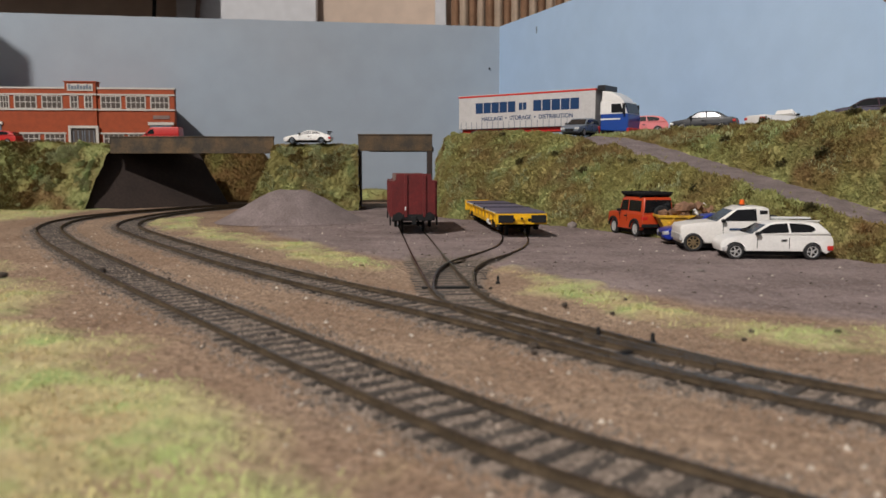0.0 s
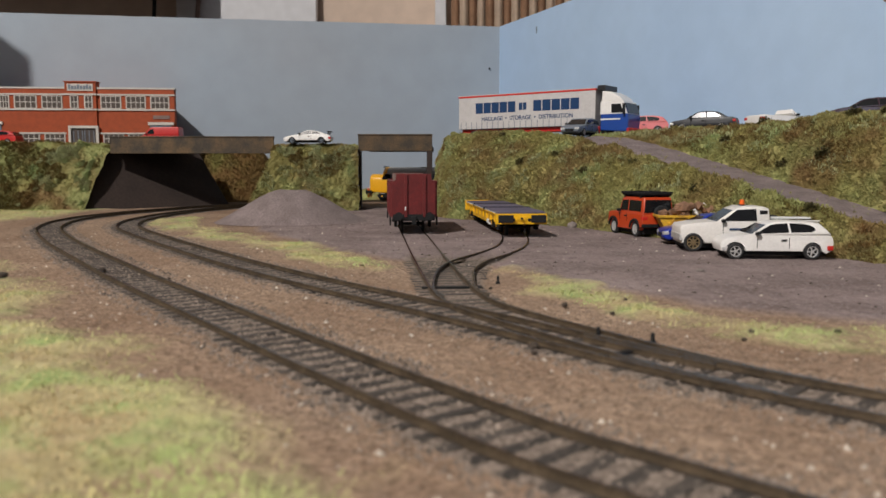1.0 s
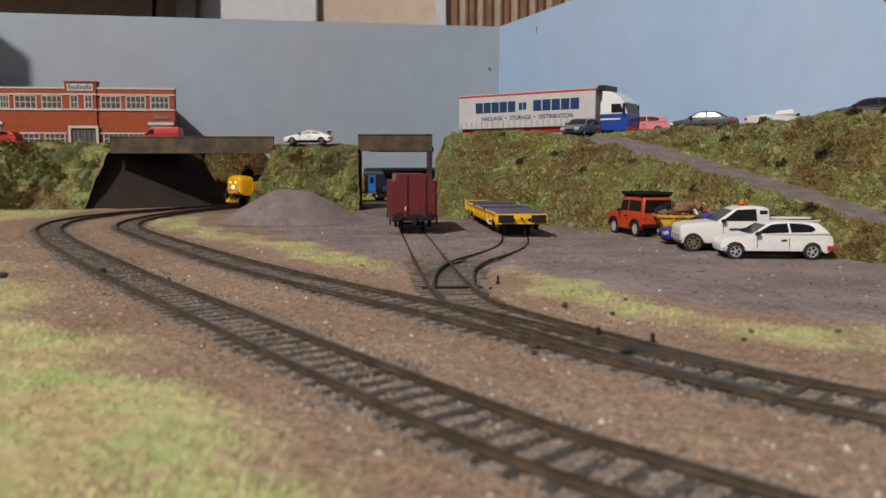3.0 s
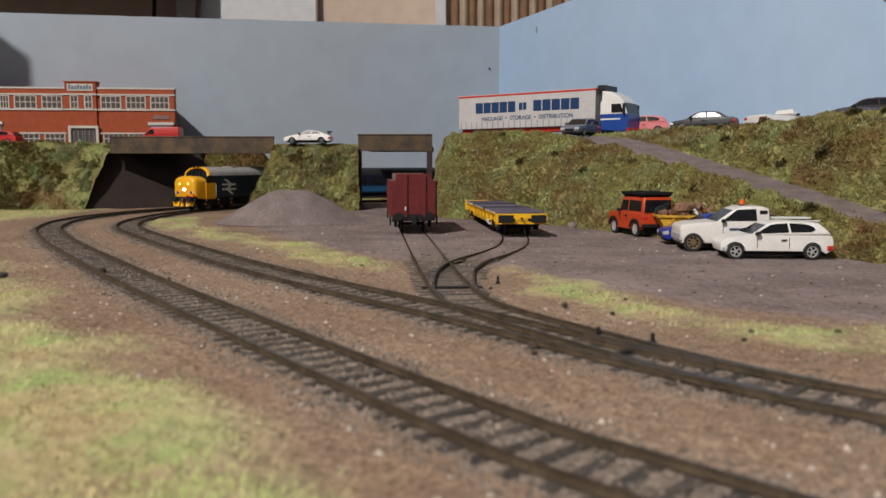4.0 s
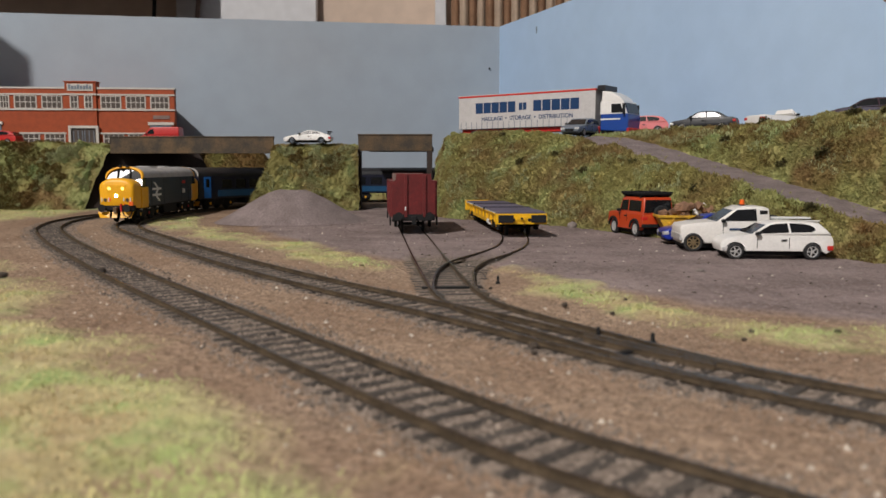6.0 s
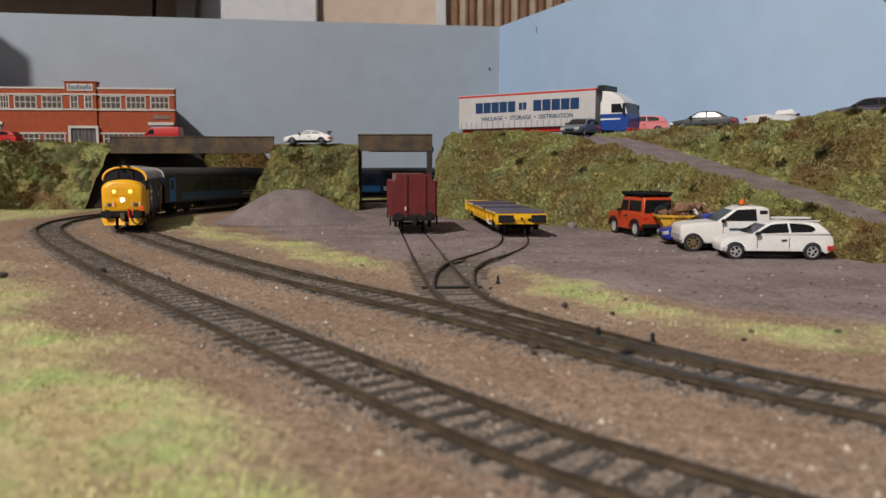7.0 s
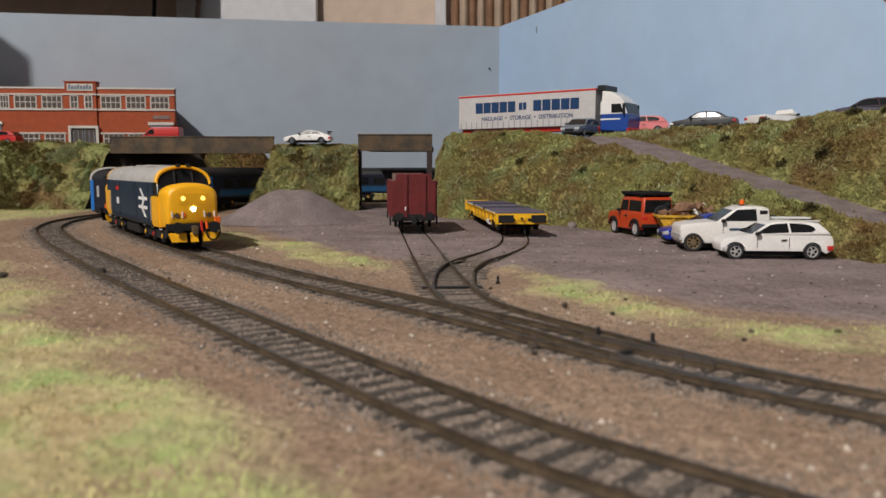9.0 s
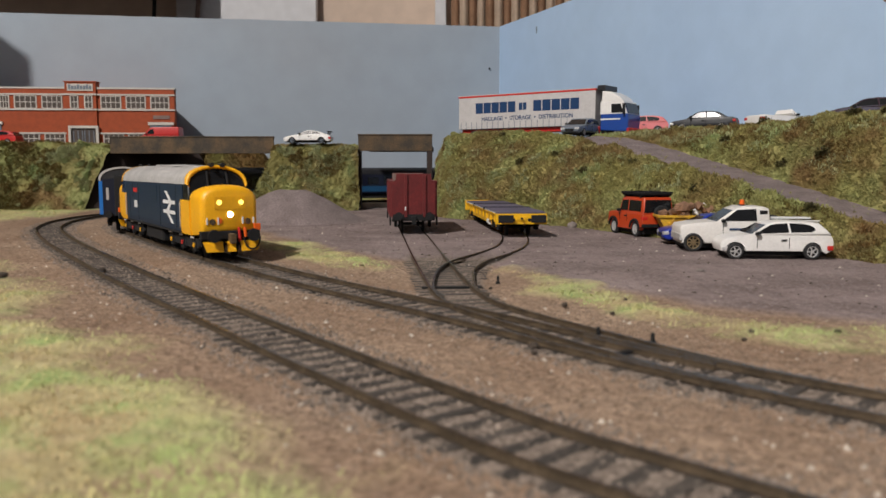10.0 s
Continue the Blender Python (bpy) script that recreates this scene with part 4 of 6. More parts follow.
def car(name, m, k, label, category, body, W, H, r, axles, top, cabin, windows, belt, rim=None, lights=True, tumble=0.17, plan=0.11,
        bumper=None, sill=0.24, glass_ends=(True, True), spokes=5, group=""):
    """A road vehicle: a body drawn from its side outline and rounded in plan, a glazed cabin, wheels and lamps. x is forward."""
    t = thing(name, m, label, category, group)
    x0, x1 = top[-1][0], top[0][0]
    L = x1 - x0
    half = W / 2
    outline = list(top) + [(x0 + 0.03, sill + 0.12), (x0 + 0.25, sill)]
    for cx in sorted(axles):
        outline += arch(cx, r * 1.16)
    outline += [(x1 - 0.25, sill - 0.02), (x1 - 0.03, sill + 0.1)]

    def shape(v):
        s = -1 if v.y < 0 else 1
        u = abs((v.x - (x0 + x1) / 2) / (L / 2))
        narrow = 1 - plan * (1.8 if v.x > 0 else 1.0) * u ** 4
        hi = max(0.0, (v.z - 0.55)) / max(0.2, belt - 0.55)
        return s * half * narrow * (1 - 0.05 * min(1.2, hi) ** 2)
    bm = slab(outline, -half, half, 0.085, taper=shape)
    soften(part("body", scaled(bm, k), body, t, smooth=True))
    part("wheel_well", scaled(box(x0 + 0.2, x1 - 0.2, -half * 0.72, half * 0.72, 0.16, 0.45), k), M["black"], t)
    yb = lambda z: half * (0.935 - tumble * max(0.0, (z - belt)) / max(0.1, H - belt))
    bm = slab(cabin, -half, half, 0.09, taper=lambda v: (-1 if v.y < 0 else 1) * yb(v.z))
    soften(part("cabin", scaled(bm, k), body, t, smooth=True))
    for s in (-1, 1):
        for w in windows:
            bm = bmesh.new()
            loft([[(x, s * (yb(z) - 0.02), z) for x, z in w], [(x, s * (yb(z) + 0.012), z) for x, z in w]], bm=bm)
            part("side_window", scaled(bm, k), M["glass"], t)
        part("mirror", scaled(box(windows[0][0][0] - 0.1, windows[0][0][0] + 0.06, min(s * half * 0.93, s * (half + 0.13)), max(s * half * 0.93, s * (half + 0.13)), belt + 0.02, belt + 0.16, 0.03), k), M["black"] if category != "saloon" else body, t)
    ends = tuple((line[0], next(q for q in line if q[1] > belt + 0.72 * (H - belt))) for line in (cabin, cabin[::-1]))
    for flag, (a, b), nm, d in zip(glass_ends, ends, ("windscreen", "rear_window"), (1, -1)):
        if not flag:
            continue
        pa, pb = (a[0] * 0.94 + b[0] * 0.06, a[1] * 0.94 + b[1] * 0.06), (a[0] * 0.1 + b[0] * 0.9, a[1] * 0.1 + b[1] * 0.9)
        q = [(pa[0], -yb(pa[1]) * 0.9, pa[1]), (pa[0], yb(pa[1]) * 0.9, pa[1]), (pb[0], yb(pb[1]) * 0.88, pb[1]), (pb[0], -yb(pb[1]) * 0.88, pb[1])]
        up = Vector((b[0] - a[0], 0, b[1] - a[1])).normalized()
        nrm = Vector((up.z * d, 0, -up.x * d))
        bm = loft([[Vector(p) - nrm * 0.03 for p in q], [Vector(p) + nrm * 0.015 for p in q]])
        part(nm, scaled(bm, k), M["glass"], t)
    for cx in axles:
        for s in (-1, 1):
            wheel(cx, s * (half - 0.12), r, k, t, rim or M["chrome"], spokes)
    if lights:
        zf = top[1][1]
        for s in (-1, 1):
            part("headlamp", scaled(box(x1 - 0.28, x1 - 0.005, s * half * 0.66 - 0.17, s * half * 0.66 + 0.17, zf - 0.19, zf - 0.03, 0.04), k), M["chrome"], t, "clear headlamp")
            zr = top[-2][1]
            part("tail_lamp", scaled(box(x0 + 0.0, x0 + 0.22, s * half * 0.80 - 0.16, s * half * 0.80 + 0.13, zr - 0.26, zr - 0.08, 0.04), k), M["red_mark"], t, "red tail lamp")
        part("grille", scaled(box(x1 - 0.08, x1 + 0.012, -half * 0.4, half * 0.4, sill + 0.1, sill + 0.3, 0.02), k), M["black"], t)
    if bumper:
        part("bumper", scaled(box(x1 - 0.14, x1 + 0.06, -half * 0.93, half * 0.93, sill + 0.05, sill + 0.33, 0.04), k), bumper, t)
    for s in (-1, 1):
        for x in (windows[0][-1][0], windows[0][0][0] - 0.02):
            part("door_gap", scaled(box(x - 0.008, x + 0.008, s * half * 0.985 - 0.012, s * half * 0.985 + 0.006, sill + 0.2, belt - 0.05), k), M["black"], t)
    for s in (-1, 1):
        part("door_handle", scaled(box(windows[0][-1][0] + 0.1, windows[0][-1][0] + 0.3, s * half * 0.97 - 0.03, s * half * 0.97 + 0.03, belt - 0.2, belt - 0.14, 0.01), k), M["black"], t)
    return t


M["car_blue"] = paint("deep_blue_car_paint", (0.006, 0.025, 0.28))
M["car_orange"] = paint("orange_red_car_paint", (0.50, 0.055, 0.014))
M["car_grey"] = paint("grey_blue_car_paint", (0.16, 0.19, 0.23), 0.3)
M["car_pink"] = paint("salmon_pink_car_paint", (0.72, 0.20, 0.20))
M["car_black"] = paint("black_car_paint", (0.010, 0.011, 0.015), 0.45, 0.1)
M["car_maroon"] = paint("dark_maroon_car_paint", (0.035, 0.012, 0.022), 0.25, 0.5)
M["van_red"] = paint("red_van_paint", (0.50, 0.018, 0.015))
M["skip_yellow"] = material("scuffed_yellow_skip", (0.62, 0.36, 0.02), 0.6, 0, 0.2, 140, 0.2, second=(0.42, 0.22, 0.02))
M["rubble"] = material("brown_rubble", (0.22, 0.12, 0.07), 0.9, 0, 0.3, 200, 0.6, island=0.5)
M["gold_rim"] = material("brass_wheel", (0.42, 0.32, 0.18), 0.35, 0.8, 0.1, 200)
M["text_blue"] = material("dark_blue_lettering", (0.008, 0.04, 0.12), 0.9, 0, 0.05, 50)
M["curtain_white"] = material("grey_white_trailer_curtain", (0.52, 0.50, 0.49), 0.6, 0, 0.06, 60, 0.15)
M["cab_blue"] = paint("blue_lorry_paint", (0.012, 0.06, 0.30))
M["window_dark"] = material("brown_window_print", (0.07, 0.05, 0.04), 0.5, 0, 0.2, 120)
M["rock"] = material("grey_stone", (0.26, 0.22, 0.20), 0.95, 0, 0.2, 200, 0.5)


def hatch_spec():
    return dict(W=1.73, H=1.44, r=0.315, axles=(1.57, -1.29), belt=0.92,
                plan=0.15, top=[(2.04, 0.30), (2.10, 0.50), (2.06, 0.66), (1.92, 0.78), (1.6, 0.88), (1.3, 0.94), (0.9, 0.99), (0.2, 1.0), (-0.6, 1.0), (-1.3, 1.02), (-1.75, 1.03), (-1.98, 0.98), (-2.08, 0.80), (-2.11, 0.62), (-2.08, 0.42)],
                cabin=[(1.06, 0.92), (0.72, 1.132), (0.36, 1.36), (0.10, 1.43), (-0.35, 1.465), (-0.9, 1.455), (-1.35, 1.41), (-1.62, 1.35), (-1.82, 1.145), (-2.02, 0.95)],
                windows=[[(0.80, 0.99), (0.55, 1.17), (0.28, 1.32), (0.0, 1.37), (-0.36, 1.39), (-0.42, 1.04)], [(-0.50, 1.04), (-0.44, 1.39), (-0.85, 1.38), (-1.18, 1.33), (-1.38, 1.22), (-1.40, 1.14), (-1.28, 1.06)]])


def saloon_spec():
    return dict(W=1.76, H=1.42, r=0.31, axles=(1.36, -1.34), belt=0.92,
                top=[(2.28, 0.4), (2.24, 0.66), (2.0, 0.75), (1.0, 0.9), (-1.3, 0.95), (-2.0, 0.98), (-2.24, 0.9), (-2.28, 0.5)],
                cabin=[(1.1, 0.88), (0.35, 1.35), (0.0, 1.41), (-0.7, 1.4), (-1.05, 1.34), (-1.75, 0.93)],
                windows=[[(0.8, 0.96), (0.3, 1.3), (-0.22, 1.34), (-0.26, 0.96)], [(-0.34, 0.96), (-0.3, 1.34), (-0.85, 1.3), (-1.3, 1.0)]])


def estate_spec():
    s = saloon_spec()
    s["cabin"] = [(1.1, 0.88), (0.35, 1.38), (0.0, 1.43), (-1.2, 1.43), (-1.85, 1.36), (-2.2, 0.95)]
    s["windows"] = [[(0.8, 0.96), (0.3, 1.3), (-0.22, 1.34), (-0.26, 0.96)], [(-0.34, 0.96), (-0.3, 1.34), (-1.05, 1.34), (-1.1, 0.98)], [(-1.2, 0.98), (-1.15, 1.34), (-1.75, 1.28), (-1.9, 1.0)]]
    return s


YARD = -0.0009
car("hatchback", pose(0.1840, 0.4425, YARD, 0, 0, 176), 1 / 70, "white three-door hatchback with spoked wheels on the yard", "car", M["white"], **hatch_spec())

t = car("pickup_truck", pose(0.1838, 0.483, YARD, 0, 0, 175.5), 1 / 70, "white pickup truck with orange beacon beside a white hatchback", "pickup truck", M["cream"], W=1.98, H=1.92, r=0.40,
        axles=(2.30, -1.62), belt=1.22, top=[(2.80, 0.62), (2.84, 1.0), (2.74, 1.13), (2.3, 1.2), (1.4, 1.28), (-0.3, 1.28), (-2.75, 1.28), (-2.82, 1.2), (-2.84, 0.6)],
        cabin=[(1.42, 1.22), (0.6, 1.80), (0.3, 1.9), (-0.55, 1.9), (-0.78, 1.82), (-0.85, 1.22)],
        windows=[[(1.12, 1.3), (0.52, 1.76), (-0.25, 1.80), (-0.28, 1.3)], ], rim=M["gold_rim"], bumper=M["chrome"], tumble=0.13, plan=0.03, sill=0.42, spokes=8)
k = 1 / 70
part("rear_quarter_window", scaled(box(-0.72, -0.40, -0.86, 0.86, 1.36, 1.74, 0.02), k), M["glass"], t)
part("load_bed", scaled(box(-2.68, -0.95, -0.8, 0.8, 1.2, 1.292), k), M["black"], t, "dark open load bed")
for s in (-1, 1):
    part("bed_rail", scaled(box(-2.8, -0.9, s * 0.9 - 0.06, s * 0.9 + 0.06, 1.285, 1.35, 0.02), k), M["cream"], t)
part("plank", scaled(box(-3.3, -1.0, -0.1, 0.35, 1.36, 1.44, 0.02), k), M["white_mark"], t, "long white plank lying in the load bed")
part("tool_box", scaled(box(-1.5, -1.0, -0.75, -0.15, 1.29, 1.48, 0.04), k), M["black"], t)
b = part("beacon", scaled(rod(0.13, (0.1, 0.0, 1.9), (0.1, 0.0, 1.96), 12), k), M["black"], t)
part("beacon_lens", scaled(rod(0.11, (0.1, 0.0, 1.96), (0.1, 0.0, 2.16), 12, None, 0.09), k), M["orange"], b, "orange beacon lens")
for s in (-1, 1):
    part("name_bar", scaled(box(-0.15, 0.85, s * 0.985 - 0.015, s * 0.985 + 0.012, 0.93, 1.0), k), M["text_blue"], t)
    bm = bmesh.new()
    for i in range(4):
        box(-0.1 + i * 0.16, 0.4 + i * 0.06, s * 0.985 - 0.015, s * 0.985 + 0.012, 0.87 - i * 0.045, 0.89 - i * 0.045, bm=bm)
    part("swoosh_bars", scaled(bm, k), M["red_mark"], t, "red striped marking under the name bar")
    part("trim_strip", scaled(box(-0.3, 1.3, s * 0.995 - 0.012, s * 0.995 + 0.012, 0.62, 0.67), k), M["cream"], t)

car("sports_saloon", pose(0.1765, 0.5215, YARD, 0, 0, 176), 1 / 70, "deep blue saloon car behind a white pickup", "car", M["car_blue"], **saloon_spec())

# the off-roader
t = car("off_roader", pose(0.1485, 0.597, YARD, 0, 0, 103), 1 / 67, "orange four-wheel-drive with black roof rack and spare wheel", "four-wheel drive", M["car_orange"], W=1.74, H=1.96, r=0.38,
        axles=(1.15, -1.2), belt=1.16, top=[(1.92, 0.62), (1.92, 1.02), (1.85, 1.12), (0.75, 1.2), (-1.85, 1.2), (-1.9, 1.1), (-1.92, 0.6)],
        cabin=[(0.72, 1.16), (0.45, 1.86), (0.38, 1.94), (-1.8, 1.94), (-1.86, 1.88), (-1.9, 1.16)],
        windows=[[(0.52, 1.26), (0.34, 1.76), (-0.3, 1.78), (-0.3, 1.26)], [(-0.42, 1.26), (-0.42, 1.78), (-1.66, 1.78), (-1.7, 1.26)]], tumble=0.10, plan=0.03, sill=0.48, bumper=M["black"], spokes=8)
k = 1 / 67
rack = part("roof_rack", scaled(box(-1.75, 0.4, -0.74, 0.74, 2.0, 2.04), k), M["black"], t, "black roof rack of bars")
for z in (2.1, 2.17):
    bm = bmesh.new()
    for a, c in (((-1.8, -0.78), (0.45, -0.78)), ((-1.8, 0.78), (0.45, 0.78)), ((-1.8, -0.78), (-1.8, 0.78)), ((0.45, -0.78), (0.45, 0.78))):
        rod(0.03, (*a, z), (*c, z), 6, bm)
    part("rail_bar", scaled(bm, k), M["black"], rack)
for x in np.linspace(-1.7, 0.35, 7):
    part("cross_bar", scaled(box(x - 0.03, x + 0.03, -0.78, 0.78, 2.04, 2.2), k), M["black"], rack)
for x in (-1.5, 0.2):
    part("rack_foot", scaled(box(x - 0.04, x + 0.04, -0.76, 0.76, 1.9, 2.02), k), M["black"], rack)
spare = part("spare_wheel", scaled(rod(0.37, (-1.92, -0.12, 1.18), (-2.14, -0.12, 1.18), 24), k), M["rubber"], t, "black spare wheel on the tailgate")
part("spare_hub", scaled(rod(0.2, (-2.14, -0.12, 1.18), (-2.17, -0.12, 1.18), 16), k), M["black"], spare)
part("rear_bumper", scaled(box(-2.02, -1.88, -0.85, 0.85, 0.5, 0.66, 0.02), k), M["black"], t)
part("tailgate_window", scaled(box(-1.915, -1.88, -0.66, 0.66, 1.3, 1.82, 0.02), k), M["glass"], t)
for s in (-1, 1):
    for cx in (1.15, -1.2):
        bm = bmesh.new()
        ring = [[(cx + rr * math.cos(a), s * y, 0.36 + rr * math.sin(a)) for a in np.linspace(0.05 * math.pi, 0.95 * math.pi, 13)] for rr, y in ((0.44, 0.86), (0.44, 0.93), (0.54, 0.93), (0.54, 0.86))]
        part("wheel_arch", scaled(loft(ring + [ring[0]], close=False), k), M["black"], t, "black flared wheel arch")


def skip():
    t = thing("skip", pose(0.175, 0.556, YARD, 0, 0, -6), "scuffed yellow rubbish skip heaped with brown rubble", "skip")
    side = [(-1.85, 1.25), (1.85, 1.25), (1.25, 0.05), (-1.25, 0.05)]
    body = slab(side, -0.88, 0.88, 0.02)
    part("bin", scaled(body, 1 / 76), M["skip_yellow"], t)
    bm = bmesh.new()
    for y in (-0.92, 0.92):
        box(-1.92, 1.92, y - 0.06, y + 0.06, 1.2, 1.33, 0.02, bm)
    for x in (-1.88, 1.88):
        box(x - 0.06, x + 0.06, -0.9, 0.9, 1.2, 1.33, 0.02, bm)
    part("rim", scaled(bm, 1 / 76), M["skip_yellow"], t)
    for x in (-1.1, -0.35, 0.35, 1.1):
        part("rib", scaled(box(x - 0.05, x + 0.05, -0.95, -0.86, 0.15, 1.2, 0.01), 1 / 76), M["skip_yellow"], t)
    for x in (-1.3, 1.3):
        for y in (-1.0, 1.0):
            part("lug", scaled(rod(0.09, (x, y * 0.86, 0.85), (x, y * 1.08, 0.85), 8), 1 / 76), M["skip_yellow"], t)
    part("load", scaled(box(-1.75, 1.75, -0.8, 0.8, 1.0, 1.2), 1 / 76), M["rubble"], t)
    rng = random.Random(8)
    for i in range(26):
        bm = bmesh.new()
        bmesh.ops.create_icosphere(bm, subdivisions=1, radius=rng.uniform(0.16, 0.38))
        for v in bm.verts:
            v.co *= rng.uniform(0.7, 1.25)
            v.co.x *= 1.4
        x, y = rng.uniform(-1.5, 1.5), rng.uniform(-0.65, 0.65)
        bmesh.ops.transform(bm, matrix=pose(x, y, 1.25 + 0.55 * (1 - (x / 1.8) ** 2) * rng.uniform(0.2, 1), 0, 0, rng.uniform(0, 180)), verts=bm.verts)
        part("rubble_lump", scaled(bm, 1 / 76), M["rubble"] if i % 5 else M["white_mark"], t)


skip()

# cars on the road above
sp = saloon_spec()
sp.update(W=1.78, H=1.28, top=[(2.2, 0.35), (2.16, 0.55), (1.9, 0.68), (1.1, 0.84), (-0.9, 0.92), (-1.9, 0.88), (-2.16, 0.72), (-2.2, 0.42)],
          cabin=[(0.95, 0.82), (0.2, 1.2), (-0.1, 1.28), (-0.6, 1.25), (-1.2, 1.1), (-1.9, 0.86)], windows=[[(0.7, 0.9), (0.15, 1.16), (-0.35, 1.2), (-0.4, 0.9)], [(-0.48, 0.9), (-0.42, 1.19), (-0.9, 1.12), (-1.3, 0.94)]], belt=0.86)
t = car("sports_car", pose(-0.1655, 0.981, 0.0785, 0, 0, 179), 1 / 76, "white sports car with a black rear wing on the bridge road", "car", M["white"], rim=M["car_grey"], **sp)
part("rear_wing", scaled(box(-2.2, -1.85, -0.78, 0.78, 1.12, 1.17, 0.015), 1 / 76), M["black"], t, "black rear wing")
for y in (-0.5, 0.5):
    part("wing_post", scaled(box(-2.0, -1.9, y - 0.03, y + 0.03, 0.85, 1.13), 1 / 76), M["black"], t)
HILLTOP = 0.0835
car("estate_car", pose(0.139, 0.806, 0.0805, 0, 0, 238), 1 / 78, "grey-blue estate car parked in front of a lorry trailer", "car", M["car_grey"], **estate_spec())
car("coupe", pose(0.206, 0.832, HILLTOP, 0, 0, 165), 1 / 76, "salmon pink car at the top of the grass bank", "car", M["car_pink"], **hatch_spec())
car("saloon_car", pose(0.247, 0.757, HILLTOP, 0, 0, 152), 1 / 76, "black saloon car at the top of the grass bank", "car", M["car_black"], **saloon_spec())
sp = saloon_spec()
sp["cabin"] = [(0.9, 0.88), (0.35, 1.36), (0.31, 1.36), (0.28, 1.3), (0.2, 1.1), (0.6, 0.88)]
sp["windows"] = [[(0.62, 0.94), (0.4, 1.1), (0.36, 1.1), (0.5, 0.94)]]
car("convertible", pose(0.296, 0.702, HILLTOP - 0.0015, 0, 0, 20), 1 / 76, "white open convertible at the top of the grass bank", "car", M["white"], **sp)
car("dark_hatchback", pose(0.320, 0.604, HILLTOP - 0.002, 0, 0, 160), 1 / 74, "dark maroon hatchback behind bushes on the hill", "car", M["car_maroon"], **hatch_spec())


def van_and_red_car():
    sp = dict(W=1.8, H=2.05, r=0.33, axles=(1.5, -1.3), belt=1.15,
              top=[(2.3, 0.5), (2.28, 0.8), (2.1, 1.0), (1.5, 1.16), (-2.25, 1.2), (-2.3, 1.1), (-2.3, 0.5)],
              cabin=[(1.6, 1.12), (0.95, 1.85), (0.7, 2.0), (-2.2, 2.04), (-2.27, 1.98), (-2.29, 1.12)],
              windows=[[(1.25, 1.25), (0.85, 1.75), (0.45, 1.78), (0.42, 1.25)]], tumble=0.08, glass_ends=(True, False))
    t = car("delivery_van", pose(-0.388, 1.097, 0.0795, 0, 0, 180), 1 / 80, "red delivery van outside the orange factory", "van", M["van_red"], **sp)
    part("side_badge", scaled(box(-1.2, -0.7, -0.92, -0.86, 1.5, 1.75), 1 / 74), M["wagon_inside"], t, "small pale badge")
    car("red_car", pose(-0.603, 1.085, 0.0795, 0, 0, 178), 1 / 74, "red car outside the orange factory", "car", M["van_red"], **hatch_spec())


van_and_red_car()


# ---- the lorry ----
def words(text, size, m, mat, name, parent, squeeze=1.0):
    cu = bpy.data.curves.new(name, "FONT")
    cu.body, cu.size, cu.extrude, cu.align_x, cu.align_y = text, size, 0.00008, "CENTER", "CENTER"
    cu.offset = size * 0.018
    tmp = bpy.data.objects.new("tmp", cu)
    scene.collection.objects.link(tmp)
    bpy.context.view_layer.update()
    me = bpy.data.meshes.new_from_object(tmp.evaluated_get(bpy.context.evaluated_depsgraph_get()))
    bpy.data.objects.remove(tmp)
    me.materials.clear()
    me.materials.append(mat)
    ob = new(name, me)
    ob.parent = parent
    ob.matrix_basis = m @ Matrix.Diagonal((squeeze, 1, 1, 1))
    return ob


